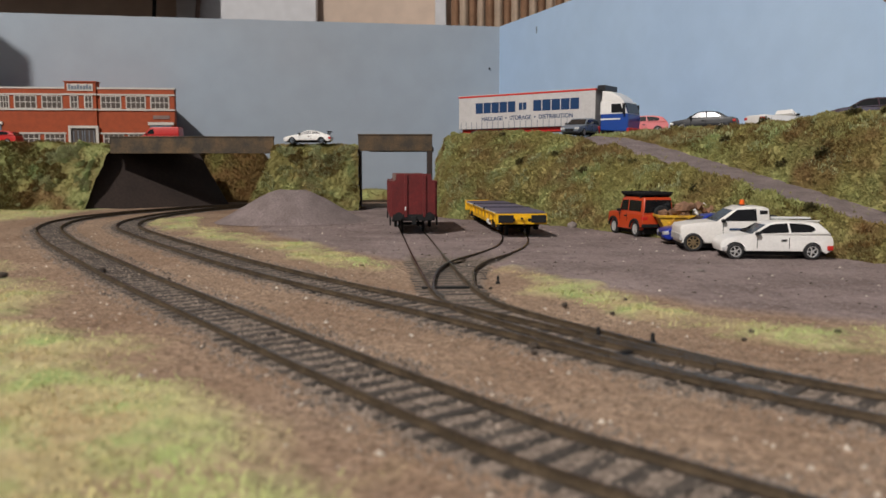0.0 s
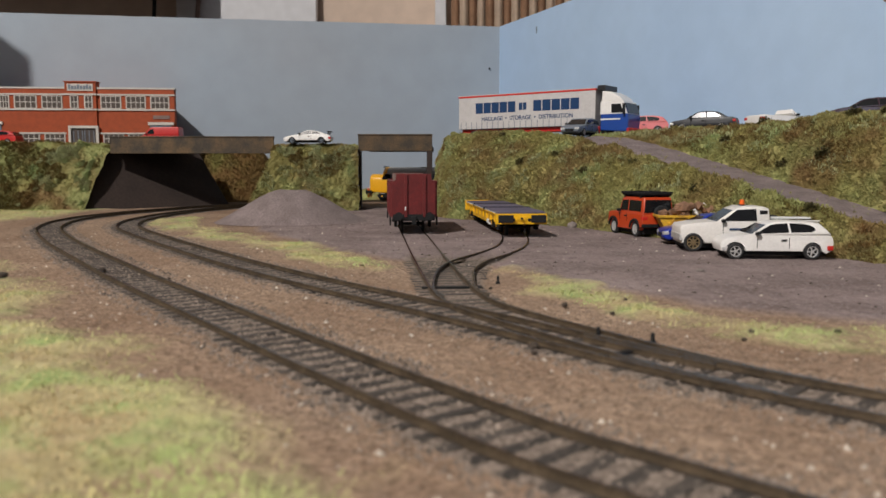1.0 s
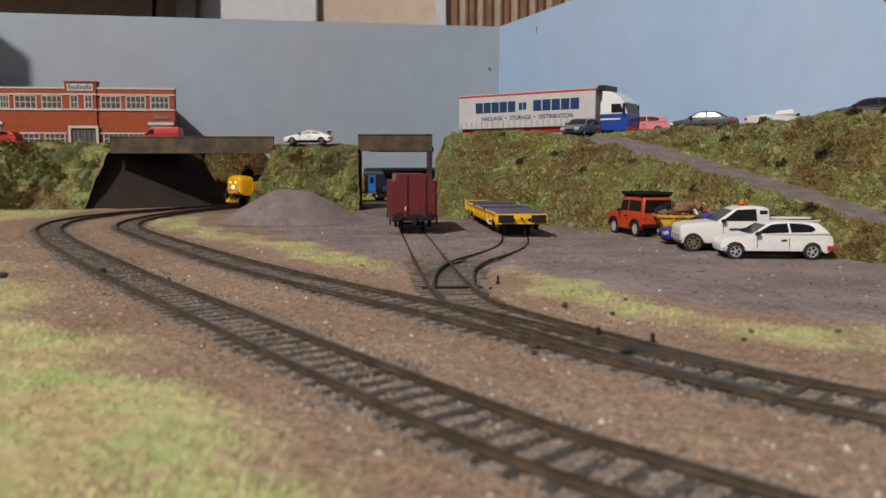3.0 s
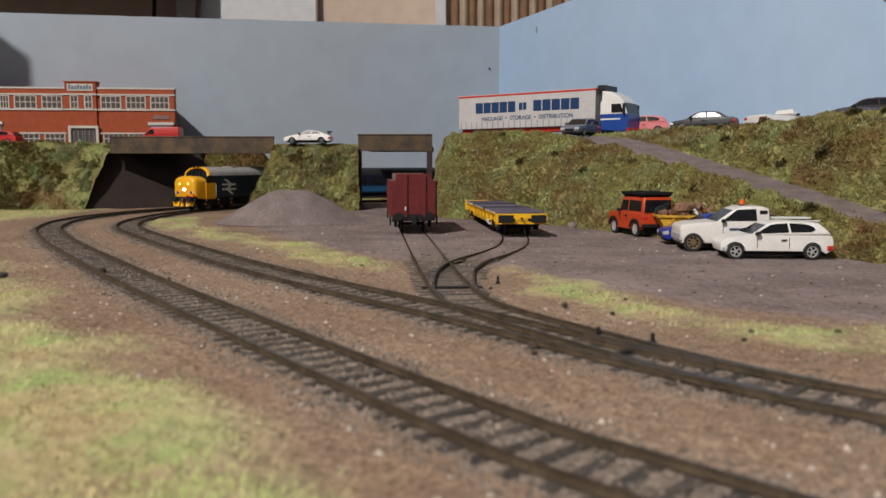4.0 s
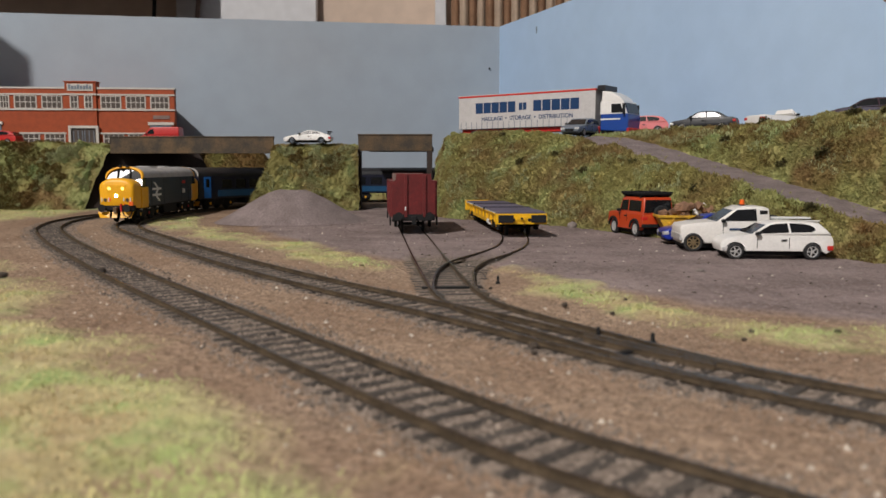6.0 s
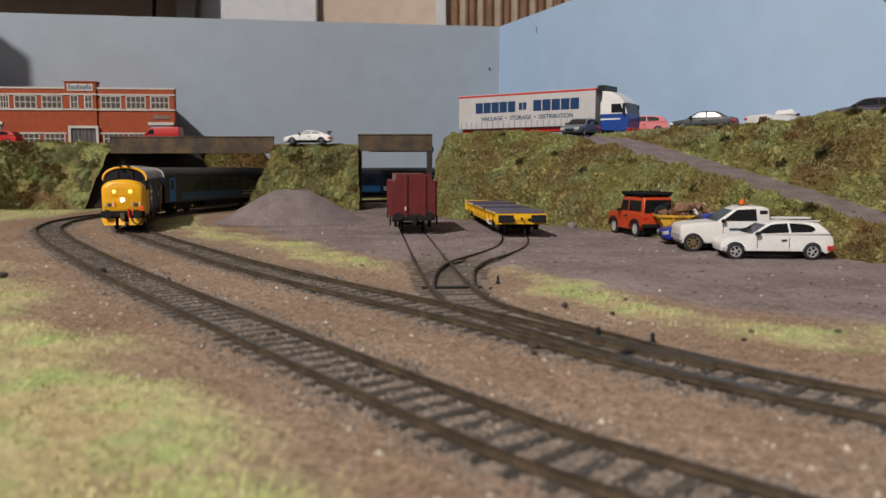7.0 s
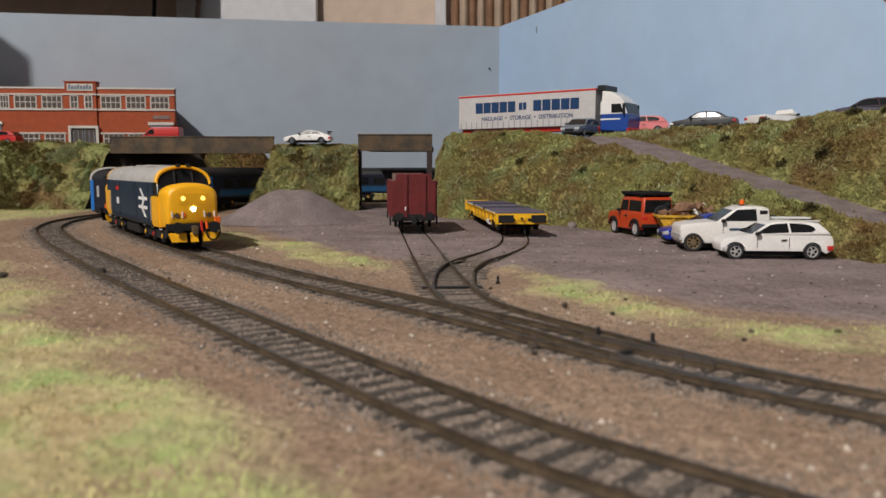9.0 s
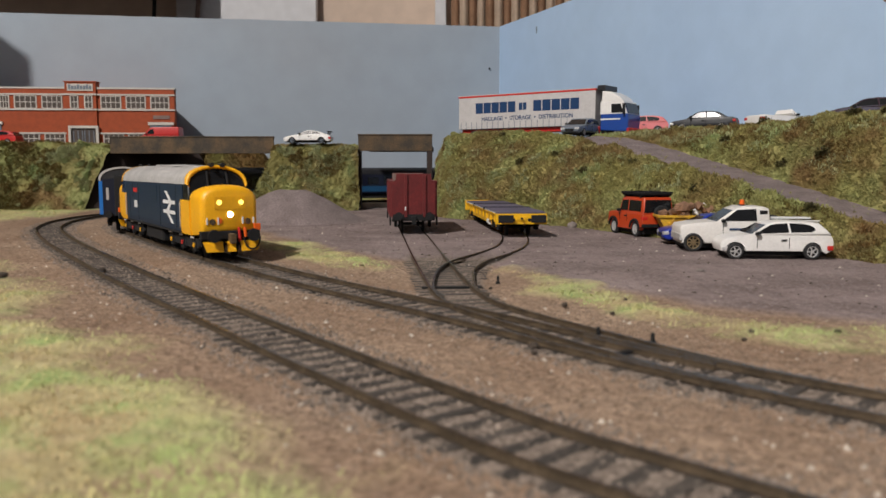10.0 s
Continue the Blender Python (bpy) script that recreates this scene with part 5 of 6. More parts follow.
def lorry():
    k = 1 / 79
    base = pose(0.0965, 0.8835, 0.0787, 0, 0, -36.5)
    t = thing("lorry_trailer", base, "grey-white curtain-sided lorry trailer with blue lettering", "trailer")
    part("curtain_side", scaled(box(-6.75, 6.75, -1.25, 1.25, 1.15, 3.95, 0.03), k), M["curtain_white"], t)
    part("roof_edge", scaled(box(-6.8, 6.8, -1.28, 1.28, 3.92, 4.06, 0.03), k), M["red_mark"], t, "red edge band along the roof")
    part("roof", scaled(box(-6.8, 6.8, -1.26, 1.26, 4.06, 4.12, 0.02), k), M["curtain_white"], t)
    part("chassis", scaled(box(-6.6, 6.2, -0.9, 0.9, 0.75, 1.12), k), M["red_mark"], t, "red chassis rail")
    for i in range(24):
        x = -6.5 + i * 13.0 / 23
        part("strap", scaled(box(x - 0.025, x + 0.025, -1.275, -1.24, 1.05, 1.75), k), M["car_grey"], t)
    for x in (-5.2, -3.9, -2.6):
        for y in (-1.0, 1.0):
            wheel(x, y, 0.5, k, t, M["chrome"])
    bm = bmesh.new()
    for x in (4.2, 4.6):
        for y in (-0.8, 0.8):
            box(x - 0.06, x + 0.06, y - 0.06, y + 0.06, 0.02, 0.8, bm=bm)
    part("landing_leg", scaled(bm, k), M["black"], t)
    # the trade name as plain letter-sized blocks, the line below it in words
    for x, w, h, gap, n in ((-4.9, 0.75, 0.92, 0.84, 5), (-0.42, 0.34, 0.62, 0.40, 2), (1.0, 0.78, 0.92, 0.88, 5)):
        for i in range(n):
            bm = box(x + i * gap, x + i * gap + w, -1.27, -1.25, 2.95 - h / 2, 2.95 + h / 2, 0.0)
            part("name_block", scaled(bm, k), M["text_blue"], t)
    words("HAULAGE  •  STORAGE  •  DISTRIBUTION", 0.50 * k, pose(0.25 * k, -1.262 * k, 1.98 * k, 90), M["text_blue"], "lettering", t, 0.98)
    u = thing("lorry_cab", base @ pose(8.0 * k, 0, 0), "blue and white lorry tractor cab before its trailer", "lorry")
    prof = [(1.55, 0.55), (1.6, 1.5), (1.5, 2.1), (1.15, 2.95), (-0.75, 2.95), (-0.8, 0.7)]
    part("cab", scaled(slab(prof, -1.22, 1.22, 0.07), k), M["cab_blue"], u)
    part("cab_upper", scaled(slab([(1.53, 1.95), (1.16, 2.97), (-0.82, 2.97), (-0.82, 1.95)], -1.235, 1.235, 0.05), k), M["white"], u, "white upper cab")
    part("air_deflector", scaled(slab([(1.1, 2.95), (0.75, 3.35), (0.0, 3.75), (-0.75, 3.85), (-0.78, 2.95)], -1.1, 1.1, 0.12), k), M["white"], u, "white sloping air deflector")
    for s in (-1, 1):
        part("side_window", scaled(slab([(1.2, 2.05), (0.92, 2.75), (0.15, 2.75), (0.15, 2.05)], s * 1.24 - 0.012, s * 1.24 + 0.012), k), M["glass"], u)
        part("mirror", scaled(box(1.2, 1.35, s * 1.4 - 0.12, s * 1.4 + 0.12, 1.9, 2.75, 0.03), k), M["black"], u)
        part("stripe", scaled(box(-0.78, 0.9, s * 1.236 - 0.01, s * 1.236 + 0.01, 1.5, 1.62), k), M["white_mark"], u)
        part("side_tank", scaled(box(-2.4, -0.9, s * 1.0 - 0.2, s * 1.0 + 0.2, 0.45, 1.05, 0.08), k), M["van_red"], u)
    part("windscreen", scaled(loft([[(1.50, -1.12, 2.0), (1.50, 1.12, 2.0), (1.22, 1.1, 2.8), (1.22, -1.1, 2.8)], [(1.56, -1.12, 2.02), (1.56, 1.12, 2.02), (1.27, 1.1, 2.82), (1.27, -1.1, 2.82)]]), k), M["glass"], u)
    part("front_bumper", scaled(box(1.4, 1.66, -1.22, 1.22, 0.35, 0.85, 0.06), k), M["van_red"], u)
    part("frame", scaled(box(-3.2, 1.3, -0.45, 0.45, 0.55, 0.95), k), M["black"], u)
    for x in (0.75, -2.1):
        for y in (-1.02, 1.02):
            wheel(x, y, 0.5, k, u, M["chrome"])
    part("wind_baffle", scaled(box(-1.15, -0.45, -1.15, 1.15, 3.88, 4.3, 0.05), k), M["car_black"], u, "dark wind baffle over the cab roof")


lorry()


# ---- the factory ----
def factory():
    t = thing("factory", pose(-0.640, 1.1195, 0.0775, 0, 0, 5.0), "orange brick two-storey factory with white trim and tall centre", "building")
    w = 0.2585
    part("wall", box(-0.05, w, 0, 0.010, -0.004, 0.0835, 0.0004), M["brick_orange"], t)
    # hidden block added behind the thin front only to cast shadow on the board
    rear = [(-0.05, 0.010), (w - 0.001, 0.010), (w - 0.046, 0.112), (-0.05, 0.066)]
    part("hidden_shadow_block", loft([[(x, y, z) for x, y in rear] for z in (-0.004, 0.0815)]), M["brick_orange"], t)
    part("parapet", box(-0.05, w + 0.001, -0.0012, 0.011, 0.0825, 0.0848), M["factory_trim"], t)
    tower = part("tower", box(0.1098, 0.1522, -0.004, 0.012, -0.004, 0.0915, 0.0004), M["brick_orange"], t, "taller orange centre block")
    part("tower_coping", box(0.1085, 0.1535, -0.0055, 0.012, 0.0915, 0.0930), M["brick_orange"], tower)
    sign = part("sign_board", box(0.1135, 0.1485, -0.0052, -0.004, 0.0795, 0.0892), M["factory_trim"], tower, "pale name board with dark bars")
    for i in range(8):
        part("name_bar", box(0.1155 + i * 0.004, 0.1187 + i * 0.004, -0.0056, -0.0052, 0.0815, 0.0865 if i % 3 else 0.088), M["car_grey"], sign)
    for z in (0.0745, 0.0535, 0.0205, 0.0045):
        for a, b in ((-0.05, 0.1098), (0.1522, w + 0.001)):
            if z < 0.01:
                b = min(b, 0.1098) if a < 0 else 0.212
            part("trim_band", box(a, b, -0.0022, 0, z - 0.0009, z + 0.0012), M["factory_trim"], t)
        if z > 0.04:
            part("trim_band", box(0.1090, 0.1530, -0.006, -0.004, z - 0.0009, z + 0.0012), M["factory_trim"], tower)

    def window(x0, x1, z0, z1, nx, y=-0.0003):
        win = part("window", box(x0, x1, y - 0.0004, y + 0.0002, z0, z1), M["window_dark"], t)
        bm = bmesh.new()
        for i in range(nx + 1):
            x = x0 + (x1 - x0) * i / nx
            e = 0.00075 if i in (0, nx) else 0.0004
            box(x - e, x + e, y - 0.0011, y, z0, z1, bm=bm)
        for z in (z0, (z0 + z1) / 2, z1):
            box(x0, x1, y - 0.00105, y, z - 0.0005, z + 0.0005, bm=bm)
        part("frame", bm, M["factory_trim"], win)
    px = lambda p: (p * 0.7704 + 17.2) * MM
    for a, b in ((-42, -8), (-4, 15), (25, 63), (73, 108), (177, 212), (222, 256), (266, 298)):
        window(px(a) + 0.004, px(b) + 0.004, 0.0555, 0.0725, 4)
        if b < 260 and a > -10:
            window(px(a) + 0.006, px(b) + 0.006, 0.0065, 0.0195, 4)
    for a, b in ((125, 138), (150, 163)):
        window(px(a) + 0.004, px(b) + 0.004, 0.0555, 0.0725, 2, -0.0043)
    door = part("door", box(0.1170, 0.1510, -0.0046, -0.004, -0.003, 0.0275), M["window_dark"], t, "tall dark glazed double door")
    part("door_surround", box(0.1135, 0.1170, -0.0075, -0.004, -0.004, 0.031), M["factory_trim"], door)
    part("door_surround", box(0.1510, 0.1545, -0.0075, -0.004, -0.004, 0.031), M["factory_trim"], door)
    part("door_head", box(0.1170, 0.1510, -0.0075, -0.004, 0.0275, 0.031), M["factory_trim"], door)
    for x in (0.1195, 0.1255, 0.1315, 0.1345, 0.1405, 0.147):
        part("door_bar", box(x, x + 0.0010, -0.0052, -0.0046, -0.001, 0.024), M["car_grey"], door)
    gate = part("roller_shutter", box(0.224, 0.254, -0.0012, 0, 0.003, 0.0325), M["car_grey"], t, "grey roller shutter in a white surround")
    for k in range(9):
        part("shutter_slat", box(0.225, 0.253, -0.0016, -0.0012, 0.005 + k * 0.003, 0.0065 + k * 0.003), M["car_grey"], gate)
    part("shutter_surround", box(0.2215, 0.257, -0.003, 0, 0.0325, 0.0365), M["factory_trim"], gate)
    part("shutter_sign", box(0.2285, 0.2515, -0.0015, 0, 0.041, 0.046), M["wagon_inside"], gate, "small pale sign over the shutter")
    gate2 = part("roller_shutter", box(-0.02, 0.021, -0.0012, 0, 0.003, 0.0325), M["car_grey"], t)
    part("shutter_surround", box(-0.02, 0.0235, -0.003, 0, 0.0325, 0.0365), M["factory_trim"], gate2)


factory()


# ---- wagons in the sidings ----
def open_wagon():
    k = S
    t = thing("open_wagon", on_line(LINE_RED, RED_MORE + 374 + 48, 30), "dark red high-sided open wagon with black underframe", "wagon")
    L, half, low, mid, top = 3.7, 1.25, 0.95, 2.95, 3.42
    for s in (-1, 1):
        part("side", scaled(box(-L, L, s * half - 0.05, s * half + 0.05, low, mid, 0.02), k), M["wagon_red"], t)
        for x in np.linspace(-L + 0.25, L - 0.25, 8):
            part("side_rib", scaled(box(x - 0.06, x + 0.06, min(s * half, s * (half + 0.12)), max(s * half, s * (half + 0.12)), low, mid, 0.01), k), M["wagon_red"], t)
        part("side_cap", scaled(box(-L, L, s * half - 0.08, s * half + 0.1, mid, mid + 0.08, 0.02), k), M["wagon_red"], t)
        part("label_plate", scaled(box(2.6, 3.3, s * half + s * 0.06 - 0.02, s * half + s * 0.06 + 0.02, 2.2, 2.7), k), M["wagon_inside"], t)
    for e in (-1, 1):
        part("end_plate", scaled(slab([(-half, low), (half, low), (half, mid), (half * 0.8, top - 0.35), (half * 0.8, top), (-half * 0.8, top), (-half * 0.8, top - 0.35), (-half, mid)], -0.05, 0.05, 0.015), k), M["wagon_red"], t).matrix_basis = pose(e * L * k, 0, 0, 0, 0, 90)
        for y in (-0.45, 0.62):
            part("end_rib", scaled(box(min(e * L, e * (L + 0.16)), max(e * L, e * (L + 0.16)), y - 0.09, y + 0.09, low, top - 0.06, 0.02), k), M["wagon_red"], t)
        part("headstock", scaled(box(e * L - 0.12, e * L + 0.12, -1.2, 1.2, 0.75, 1.1, 0.02), k), M["black"], t)
        for y in (-0.87, 0.87):
            bm = rod(0.14, (e * L, y, 1.02), (e * (L + 0.45), y, 1.02), 12)
            rod(0.23, (e * (L + 0.45), y, 1.02), (e * (L + 0.52), y, 1.02), 16, bm)
            part("buffer", scaled(bm, k), M["black"], t)
        part("coupling", scaled(box(e * (L + 0.25) - 0.22, e * (L + 0.25) + 0.22, -0.12, 0.12, 0.55, 1.0, 0.03), k), M["black"], t)
        wheelset(e * 2.25, 0.48, t)
        for s in (-1, 1):
            part("axle_guard", scaled(slab([(e * 2.25 - 0.5, 0.85), (e * 2.25 + 0.5, 0.85), (e * 2.25 + 0.2, 0.3), (e * 2.25 - 0.2, 0.3)], s * 1.0 - 0.08, s * 1.0 + 0.08), k), M["black"], t)
            part("step_iron", scaled(box(e * (L - 0.25) - 0.05, e * (L - 0.25) + 0.05, s * 1.34 - 0.05, s * 1.34 + 0.05, 0.45, 1.0), k), M["black"], t)
    part("white_tag", scaled(box(L + 0.155, L + 0.19, -0.52, -0.44, 1.35, 1.55), k), M["white_mark"], t)
    part("wagon_floor", scaled(box(-L, L, -half, half, low - 0.1, low + 0.05), k), M["wagon_inside"], t)
    part("lining", scaled(box(-L + 0.06, -L + 0.09, -half * 0.8, half * 0.8, low, top - 0.02), k), M["wagon_inside"], t, "dusty inner face of the far end")
    part("solebar", scaled(box(-L, L, -1.05, 1.05, 0.72, 0.9), k), M["black"], t)


def flat_wagon():
    k = S
    d = math.degrees(math.atan2(572 - 776, 54.5 - 38))
    t = thing("flat_wagon", pose(0.0482, 0.668, 0, 0, 0, d), "yellow container flat wagon with violet-grey deck", "wagon")
    L, half = 7.6, 1.38
    part("deck_frame", scaled(box(-L, L, -half, half, 1.15, 1.25, 0.02), k), M["wagon_yellow"], t)
    for i in range(3):
        x0, x1 = -L + i * 2 * L / 3 + 0.06, -L + (i + 1) * 2 * L / 3 - 0.06
        part("deck_beam", scaled(box(x0 - 0.12, x0 + 0.02, -half - 0.05, half + 0.05, 1.22, 1.40, 0.02), k), M["wagon_yellow"] if i == 0 else M["black"], t)
        part("deck_panel", scaled(box(x0 + 0.06, x1 - 0.06, -half + 0.03, half - 0.03, 1.25, 1.36, 0.02), k), M["deck_violet"], t, "violet-grey deck panel")
        for s in (-1, 1):
            for j in range(7):
                x = x0 + 0.5 + j * (x1 - x0 - 1.0) / 6
                part("load_mark", scaled(box(x - 0.1, x + 0.1, s * half - 0.02, s * half + 0.012, 1.27, 1.32), k), M["white_mark"], t)
    for s in (-1, 1):
        part("solebar", scaled(slab([(-L, 1.15), (L, 1.15), (L, 0.85), (L - 3.2, 0.8), (L - 3.8, 0.55), (-L + 3.8, 0.55), (-L + 3.2, 0.8), (-L, 0.85)], s * 1.2 - 0.08, s * 1.2 + 0.08), k), M["wagon_yellow"], t)
        for x in np.linspace(-L + 1, L - 1, 9):
            part("solebar_rib", scaled(box(x - 0.09, x + 0.09, s * 1.3 - 0.06, s * 1.3 + 0.06, 0.75, 1.2, 0.01), k), M["wagon_yellow"], t)
        part("white_tank", scaled(rod(0.2, (L - 4.3, s * 1.15, 0.6), (L - 3.7, s * 1.15, 0.6), 10), k), M["white_mark"], t)
    for e in (-1, 1):
        part("headstock", scaled(box(e * L - 0.1, e * L + 0.1, -1.42, 1.42, 0.68, 1.25, 0.02), k), M["wagon_yellow"], t, "yellow headstock")
        for y in (-0.9, 0.9):
            bm = rod(0.17, (e * L, y, 1.0), (e * (L + 0.4), y, 1.0), 12)
            box(min(e * (L + 0.36), e * (L + 0.46)), max(e * (L + 0.36), e * (L + 0.46)), y - 0.42, y + 0.42, 0.78, 1.20, 0.045, bm)
            part("buffer", scaled(bm, k), M["black"], t, "wide black buffer")
        part("draw_plate", scaled(box(e * (L + 0.12) - 0.04, e * (L + 0.12) + 0.04, -0.25, 0.25, 0.88, 1.12, 0.02), k), M["wagon_yellow"], t)
        for y in (-0.45, 0.45):
            part("end_socket", scaled(rod(0.1, (e * (L + 0.09), y, 0.92), (e * (L + 0.13), y, 0.92), 12), k), M["black"], t)
        part("draw_hook", scaled(rod(0.06, (e * L, 0, 1.0), (e * (L + 0.35), 0, 1.0), 8), k), M["black"], t)
        bogie(e * 5.4, (-0.95, 0.95), 0.42, t)


open_wagon()
flat_wagon()

# ---- small scatter: grass fibres, stones, bushes, marks ----
def fibres():
    """Static grass on the flat ground: thin leaning fibres, in one mesh for each stretch."""
    for name, area, count, height, label in (
            ("grass_verge", (-330, 20, 95, 520), 80000, 1.9, "tall pale green and straw static grass in the foreground"),
            ("grass_strip", (-290, -10, 380, 820), 9000, 2.4, "strip of pale green static grass beside the inner track"),
            ("grass_edge", (20, 260, 160, 400), 9000, 2.2, "strip of green and straw static grass beside the yard"),
            ("grass_foot", (-560, -370, 620, 960), 9000, 4.0, "pale green static grass at the foot of the bank")):
        rng = random.Random(len(name))
        verts, faces = [], []
        x0, x1, y0, y1 = area
        tries = 0
        while len(faces) < count and tries < count * 6:
            tries += 1
            y = y0 + (y1 - y0) * rng.random() ** (1.7 if name == "grass_verge" else 1.0)
            x = rng.uniform(x0, x1)
            g = grass_at(x, y)
            if rng.random() > g * 1.1 - 0.15:
                continue
            z = -2.3 + 1.4 * g
            a = rng.uniform(0, math.tau)
            h = height * rng.uniform(0.3, 1.1)
            lean = rng.uniform(0.6, 2.2) * h
            w = rng.uniform(0.07, 0.2)
            dx, dy = math.cos(a), math.sin(a)
            i = len(verts)
            verts += [((x - dy * w) * MM, (y + dx * w) * MM, (z - 0.3) * MM), ((x + dy * w) * MM, (y - dx * w) * MM, (z - 0.3) * MM),
                      ((x + dx * lean) * MM, (y + dy * lean) * MM, (z + h * 0.75) * MM)]
            faces.append((i, i + 1, i + 2))
        me = bpy.data.meshes.new(name)
        me.from_pydata(verts, [], faces)
        me.materials.append(M["grass"])
        tagged(new(name, me), label, "grass", "", "stuff")


M["ballast_stone"] = material("brown_ballast_stone", (0.255, 0.185, 0.135), 0.9, 0, 0.2, 300, island=0.4)
M["ash_stone"] = material("grey_ballast_stone", (0.215, 0.172, 0.14), 0.9, 0, 0.2, 300, island=0.5)
M["dark_lump"] = material("dark_earth_lump", (0.07, 0.053, 0.04), 0.95, 0, 0.3, 300, 0.5)
M["pale_chip"] = material("pale_stone_chip", (0.62, 0.55, 0.46), 0.8, 0, 0.15, 300, island=0.25)


def stones(name, count, pick, size, mat, label, category="gravel"):
    rng = random.Random(len(name) * 7)
    verts, faces = [], []
    n = 0
    while n < count:
        x, y, z = pick(rng)
        if x is None:
            continue
        n += 1
        s = size * rng.uniform(0.5, 1.4)
        i = len(verts)
        a = rng.uniform(0, math.tau)
        for k in range(4):
            b = a + math.tau * k / 4
            verts.append(((x + s * math.cos(b) * rng.uniform(0.7, 1.3)) * MM, (y + s * math.sin(b) * rng.uniform(0.7, 1.3)) * MM, (z - 0.2) * MM))
        verts.append(((x + s * rng.uniform(-0.3, 0.3)) * MM, (y + s * rng.uniform(-0.3, 0.3)) * MM, (z + s * rng.uniform(0.5, 1.0)) * MM))
        faces += [(i, i + 1, i + 4), (i + 1, i + 2, i + 4), (i + 2, i + 3, i + 4), (i + 3, i, i + 4)]
    me = bpy.data.meshes.new(name)
    me.from_pydata(verts, [], faces)
    me.materials.append(mat)
    tagged(new(name, me), label, category, "", "stuff")


def track_stone(line, s0, s1, spread):
    def pick(rng):
        p, q = along(line, s := s0 + (s1 - s0) * rng.random() ** 1.4), along(line, s + 2)
        d = (q - p) / np.linalg.norm(q - p)
        o = rng.uniform(-spread, spread)
        if 7.4 < abs(o) < 10.4:
            return None, 0, 0
        return p[0] + d[1] * o, p[1] - d[0] * o, -2.15
    return pick


def field_stone(rng):
    y = 110 + 560 * rng.random() ** 1.6
    x = rng.uniform(-0.62 * y, 0.62 * y)
    if grass_at(x, y) > 0.3 or yard_at(x, y) > 0.4 or rails_at(x, y) < 16:
        return None, 0, 0
    return x, y, -2.3


def yard_stone(rng):
    x, y = rng.uniform(-150, 260), rng.uniform(240, 780)
    if yard_at(x, y) < 0.9 or grass_at(x, y) > 0.3 or x > np.interp(y, [380, 419, 520, 678, 812], [215, 200, 165, 95, -10]):
        return None, 0, 0
    return x, y, -0.95


fibres()
stones("ballast_outer", 9000, track_stone(LINE_A, 70, 900, 21), 0.6, M["ash_stone"], "fine grey-brown ballast stones between the outer sleepers")
stones("ballast_inner", 9000, track_stone(LINE_B, 70, 900, 21), 0.6, M["ash_stone"], "fine grey-brown ballast stones between the inner sleepers")
stones("loose_ballast", 20000, field_stone, 0.42, M["ballast_stone"], "loose fine brown ballast stones between the tracks")
stones("pale_chips", 260, field_stone, 0.75, M["pale_chip"], "scattered pale stone chips on the ballast")
stones("yard_grit", 9000, yard_stone, 0.5, M["gravel"], "fine grey grit scattered over the yard")
stones("yard_bits", 260, yard_stone, 0.8, M["dark_lump"], "small dark crumbs lying on the yard")
stones("yard_chips", 150, yard_stone, 0.8, M["pale_chip"], "few pale chips lying on the yard")


def lump(name, x, y, z, r, mat, label, category, tall=0.7, seed=0):
    """A single stone or clod (mm)."""
    rng = random.Random(seed)
    bm = bmesh.new()
    bmesh.ops.create_icosphere(bm, subdivisions=2, radius=r * MM)
    for v in bm.verts:
        d = 1 + 0.35 * noise.noise(v.co * (900 / r) + Vector((seed, 0, 0)))
        v.co = Vector((v.co.x * d, v.co.y * d, v.co.z * d * tall))
    bmesh.ops.translate(bm, vec=(x * MM, y * MM, (z + r * tall * 0.5) * MM), verts=bm.verts)
    return tagged(part(name, bm, mat), label, category)


lump("stone", 109, 665, -0.9, 4.2, M["rock"], "grey stone at the foot of the grass bank", "stone", 0.9, 1)
lump("clod", -168, 386, -2.1, 2.3, M["dark_lump"], "dark earth clod beside the outer track", "clod", 0.8, 2)
lump("clod", 26, 222, -2.1, 1.5, M["dark_lump"], "dark earth clod between the tracks", "clod", 0.8, 3)
lump("clod", -205, 365, -1.2, 2.6, M["dark_lump"], "dark earth clod in the grass", "clod", 0.6, 4)
lump("clod", 45, 288, -1.6, 1.2, M["dark_lump"], "dark crumbly earth clod beside the track", "clod", 0.8, 20)
lump("clod", 25, 213, -1.6, 1.0, M["dark_lump"], "dark crumbly earth clod beside the track", "clod", 0.6, 21)
lump("clod", 59, 272, -1.6, 0.9, M["dark_lump"], "dark crumbly earth clod beside the track", "clod", 0.8, 22)
lump("clod", 70, 300, -1.6, 1.2, M["dark_lump"], "dark crumbly earth clod beside the track", "clod", 0.5, 23)
lump("clod", 95, 240, -1.6, 1.0, M["dark_lump"], "dark crumbly earth clod beside the track", "clod", 0.8, 24)
lump("clod", 89, 230, -1.6, 0.8, M["dark_lump"], "dark crumbly earth clod beside the track", "clod", 0.7, 25)
lump("clod", 122, 241, -1.6, 1.1, M["dark_lump"], "dark crumbly earth clod beside the track", "clod", 0.6, 26)
lump("clod", 101, 333, -1.6, 1.3, M["dark_lump"], "dark crumbly earth clod beside the track", "clod", 0.3, 27)
lump("clod", -42, 408, -1.6, 1.1, M["dark_lump"], "dark crumbly earth clod beside the track", "clod", 0.6, 28)
lump("clod", 20, 330, -1.6, 0.9, M["dark_lump"], "dark crumbly earth clod beside the track", "clod", 0.6, 29)
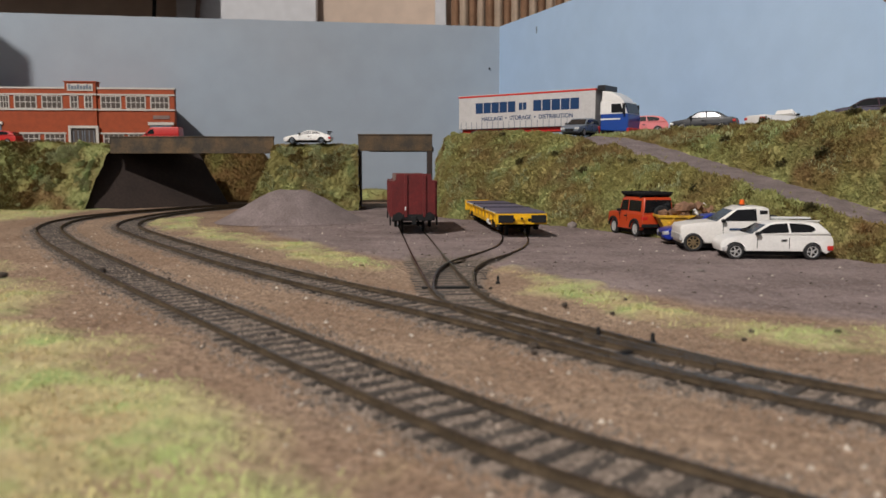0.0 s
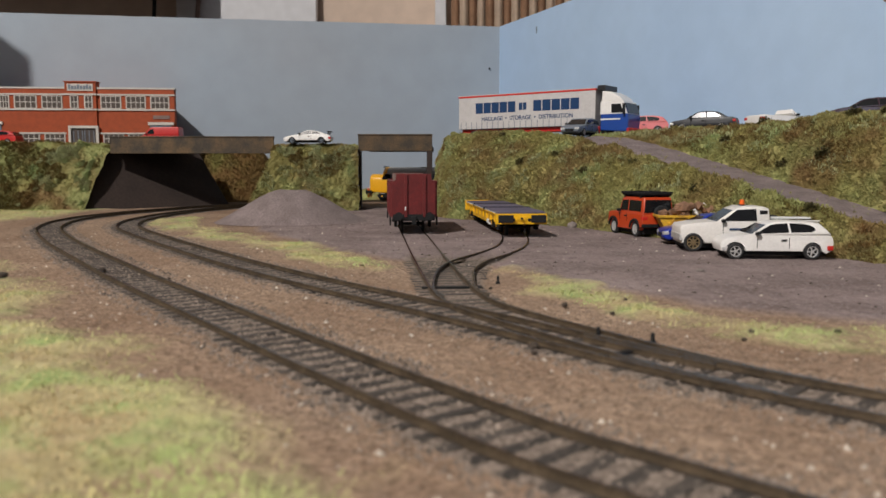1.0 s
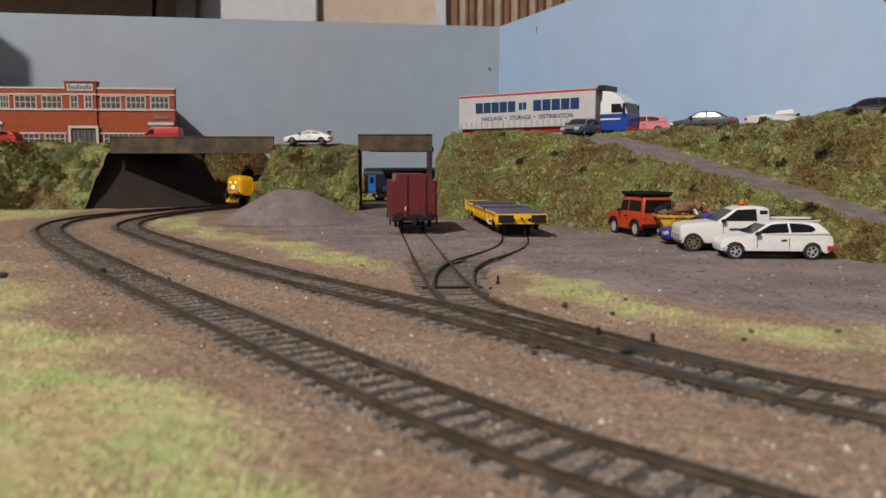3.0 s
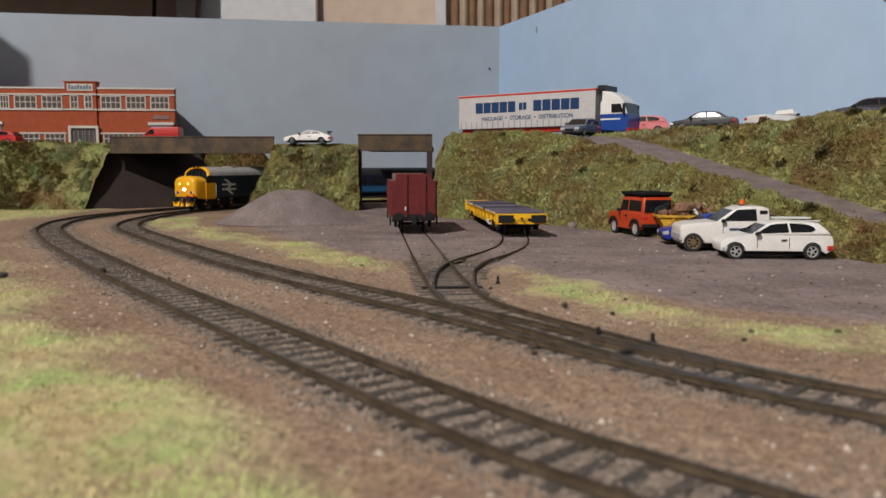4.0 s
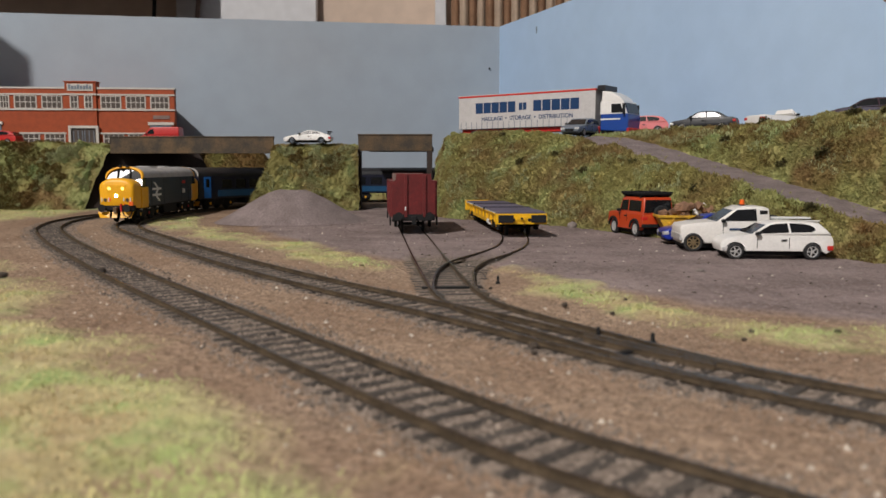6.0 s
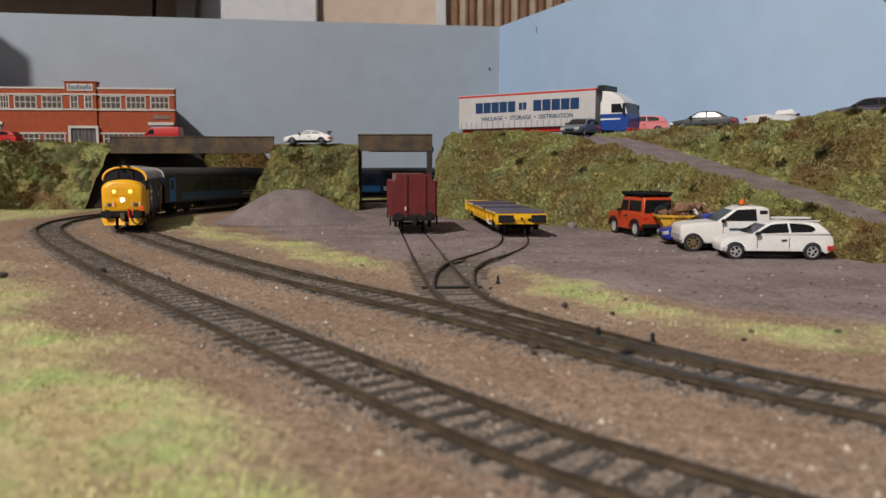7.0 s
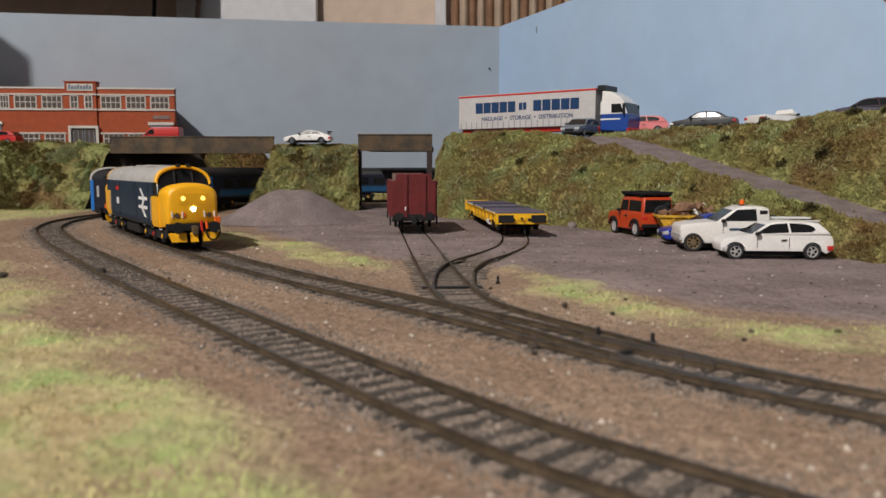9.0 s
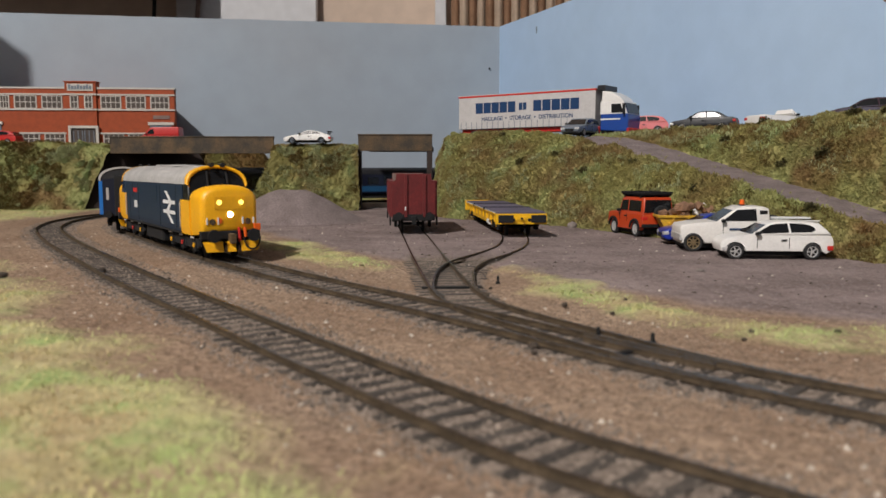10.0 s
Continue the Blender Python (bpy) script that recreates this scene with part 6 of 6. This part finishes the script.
lump("clod", -126, 361, -1.6, 1.0, M["dark_lump"], "dark crumbly earth clod beside the track", "clod", 0.5, 30)
lump("stone", 125, 382, -0.9, 2.2, M["rock"], "small flat stone on the yard", "stone", 0.35, 5)


def post(x, y, z, h, label):
    t = thing("point_motor_post", pose(x * MM, y * MM, z * MM), label, "post", "posts beside the points")
    part("pin", box(-0.0005, 0.0005, -0.0005, 0.0005, 0, h * MM, 0.0001), M["black"], t)
    part("base", box(-0.0009, 0.0009, -0.0009, 0.0009, -0.0008, 0.0005, 0.0001), M["black"], t)


post(24.5, 350, -1.8, 3.0, "small black post beside the siding points")
post(62, 230, -2.2, 2.8, "small black post beside the inner points")
post(47, 236, -2.2, 3.4, "small black lever beside the inner points")


def tie_bars():
    """Point blades' tie bars and the check rails at the two turnouts."""
    t = thing("turnout_inner", pose(0, 0, 0), "dark check rails and tie bar of the inner turnout", "turnout")
    for a, b, o in ((205, 250, 6.0), (186, 230, -6.3)):
        seg = np.array([along(LINE_B, s) for s in np.arange(a, b, 4.0)])
        rail(offset(seg, o), t, -0.1)
    part("tie_bar", box(-0.013, 0.013, -0.0011, 0.0011, -0.0008, 0.0, 0.0002), M["black"], t).matrix_basis = pose(0.051, 0.215, -0.0012, 0, 0, 35)
    part("frog_plate", box(-0.004, 0.012, -0.002, 0.002, -0.0006, 0.0, 0.0002), M["rail_side"], t).matrix_basis = pose(0.006, 0.283, -0.0008, 0, 0, 115)
    t = thing("turnout_yard", pose(0, 0, 0), "dark tie bar and frog of the yard turnout", "turnout")
    part("tie_bar", box(-0.013, 0.013, -0.0011, 0.0011, -0.0008, 0.0, 0.0002), M["black"], t).matrix_basis = pose(0.004, 0.334, -0.0012, 0, 0, 3)
    part("frog_plate", box(-0.003, 0.008, -0.0018, 0.0018, -0.0006, 0.0, 0.0002), M["rail_side"], t).matrix_basis = pose(0.007, 0.423, -0.0008, 0, 0, 60)


tie_bars()


def bushes():
    rng = random.Random(12)
    spots = [(0.78, 0.80, 1.5), (0.765, 0.815, 1.3), (0.79, 0.825, 1.5), (0.75, 0.81, 1.0), (0.735, 0.82, 0.9), (0.70, 0.82, 0.8), (0.60, 0.815, 0.8), (0.55, 0.80, 0.8),
             (0.45, 0.22, 0.9), (0.40, 0.30, 0.8), (0.62, 0.30, 0.7), (0.74, 0.36, 0.9), (0.66, 0.58, 0.8), (0.52, 0.34, 0.7), (0.36, 0.22, 0.8), (0.30, 0.38, 0.7), (0.70, 0.64, 0.9), (0.58, 0.66, 0.7)]
    for u, v, size in spots:
        p = Vector(hill_at(u, v))
        t = thing("bush", pose(*p), "low dark olive-brown bush on the grass bank", "bush", "bushes on the bank")
        places = []
        for _ in range(int(70 * size)):
            d = Vector((rng.gauss(0, 1), rng.gauss(0, 1), abs(rng.gauss(0, 0.8)))).normalized()
            places.append((d * 0.0052 * size * rng.uniform(0.3, 1.0), d))
        tufts("foliage", places, M["bush"], 0.0026, "", t, 3, rng, 0.0, 0.2)
        bm = bmesh.new()
        for _ in range(4):
            rod(0.0003, (0, 0, -0.003), (rng.uniform(-1, 1) * 0.004 * size, rng.uniform(-1, 1) * 0.004 * size, 0.005 * size), 5, bm)
        part("twig", bm, M["dark_lump"], t)


bushes()

M["pale_foliage"] = foliage_material("pale_flock", (0.40, 0.42, 0.22), (0.36, 0.34, 0.17), (0.34, 0.42, 0.18), (0.48, 0.48, 0.30))


def brown_clumps():
    """Dark brown flock on the bank below the factory, behind the bridge and on parts of the hill."""
    rng = random.Random(33)
    for place, u0, u1, v0, v1, n, cut in ((left_at, 0.3, 0.82, 0.02, 0.46, 15000, -0.3), (left_at, 0.8, 1.0, 0.2, 0.44, 900, 0.15), (back_at, 0.0, 1.0, 0.05, 0.9, 2600, -0.1),
                                          (hump_at, 0.05, 0.98, 0.05, 0.42, 1500, 0.1), (hill_at, 0.0, 0.9, 0.02, 0.38, 2600, 0.22), (hill_at, 0.35, 0.95, 0.56, 0.84, 2600, 0.2)):
        t = thing("brown_tufts", pose(0, 0, 0), "dark brown tufts of flock on the bank", "grass tufts", kind="stuff")
        places = []
        while len(places) < n:
            p = Vector(place(rng.uniform(u0, u1), rng.uniform(v0, v1)))
            if noise.noise(p * 34 + Vector((7, 3, 1))) + 0.4 * noise.noise(p * 110) < cut:
                continue
            places.append((p, (0.0, -0.6, 0.8)))
        tufts("tuft", places, M["brown_foliage"], 0.0026, "", t, 4, rng, 0.0004, 0.07)


brown_clumps()


def pale_clumps():
    """Pale tufts on the bank below the factory and on the hump."""
    rng = random.Random(21)
    for place, u0, u1, v0, v1, n in ((left_at, 0.76, 0.99, 0.06, 0.40, 2600), (hump_at, 0.10, 0.97, 0.08, 0.42, 1500), (hill_at, 0.0, 0.6, 0.04, 0.36, 2600), (hill_at, 0.4, 0.95, 0.58, 0.8, 1500)):
        t = thing("pale_tufts", pose(0, 0, 0), "pale cream-green tufts of flock on the bank", "grass tufts", kind="stuff")
        places = []
        while len(places) < n:
            u, v = rng.uniform(u0, u1), rng.uniform(v0, v1)
            p = Vector(place(u, v))
            if noise.noise(p * 36) + 0.4 * noise.noise(p * 120) < 0.14:
                continue
            places.append((p, (0.0, -0.6, 0.8)))
        tufts("tuft", places, M["pale_foliage"], 0.0028, "", t, 5, rng, 0.0008, 0.07)


pale_clumps()


def wall_marks():
    """Peeled and stained patches on the painted boards."""
    d = Vector((765, -1638, 0)).normalized()
    face = Vector((-d.y, d.x, 0)) * -1
    for u, z, w, h, mat, label in ((705, 0.2105, 0.0042, 0.017, M["wagon_inside"], "peeled brown patch on the painted board"),
                                   (732, 0.2135, 0.0055, 0.019, M["coach_blue"], "darker blue paint drip on the board"),
                                   (118, 0.262, 0.0012, 0.006, M["car_grey"], "small grey scuff on the painted board")):
        p = Vector((95, 1360, 0)) * MM + d * u * MM
        bm = bmesh.new()
        ring = [(w * math.cos(a) * (1 + 0.25 * math.sin(3 * a)), h * math.sin(a) * (1 + 0.15 * math.cos(2 * a))) for a in np.linspace(0, math.tau, 20)[:-1]]
        loft([[Vector((p.x, p.y, z)) + d * a + Vector((0, 0, b)) - face * 0.0001 for a, b in ring], [Vector((p.x, p.y, z)) + d * a + Vector((0, 0, b)) + face * 0.0005 for a, b in ring]], bm=bm)
        tagged(part("paint_mark", bm, mat), label, "paint mark")
    tagged(part("screw_head", rod(0.0016, (0.078, 1.3535, 0.2155), (0.078, 1.3565, 0.2155), 10), M["black"]), "tiny dark screw head in the painted board", "screw")


wall_marks()

motions()
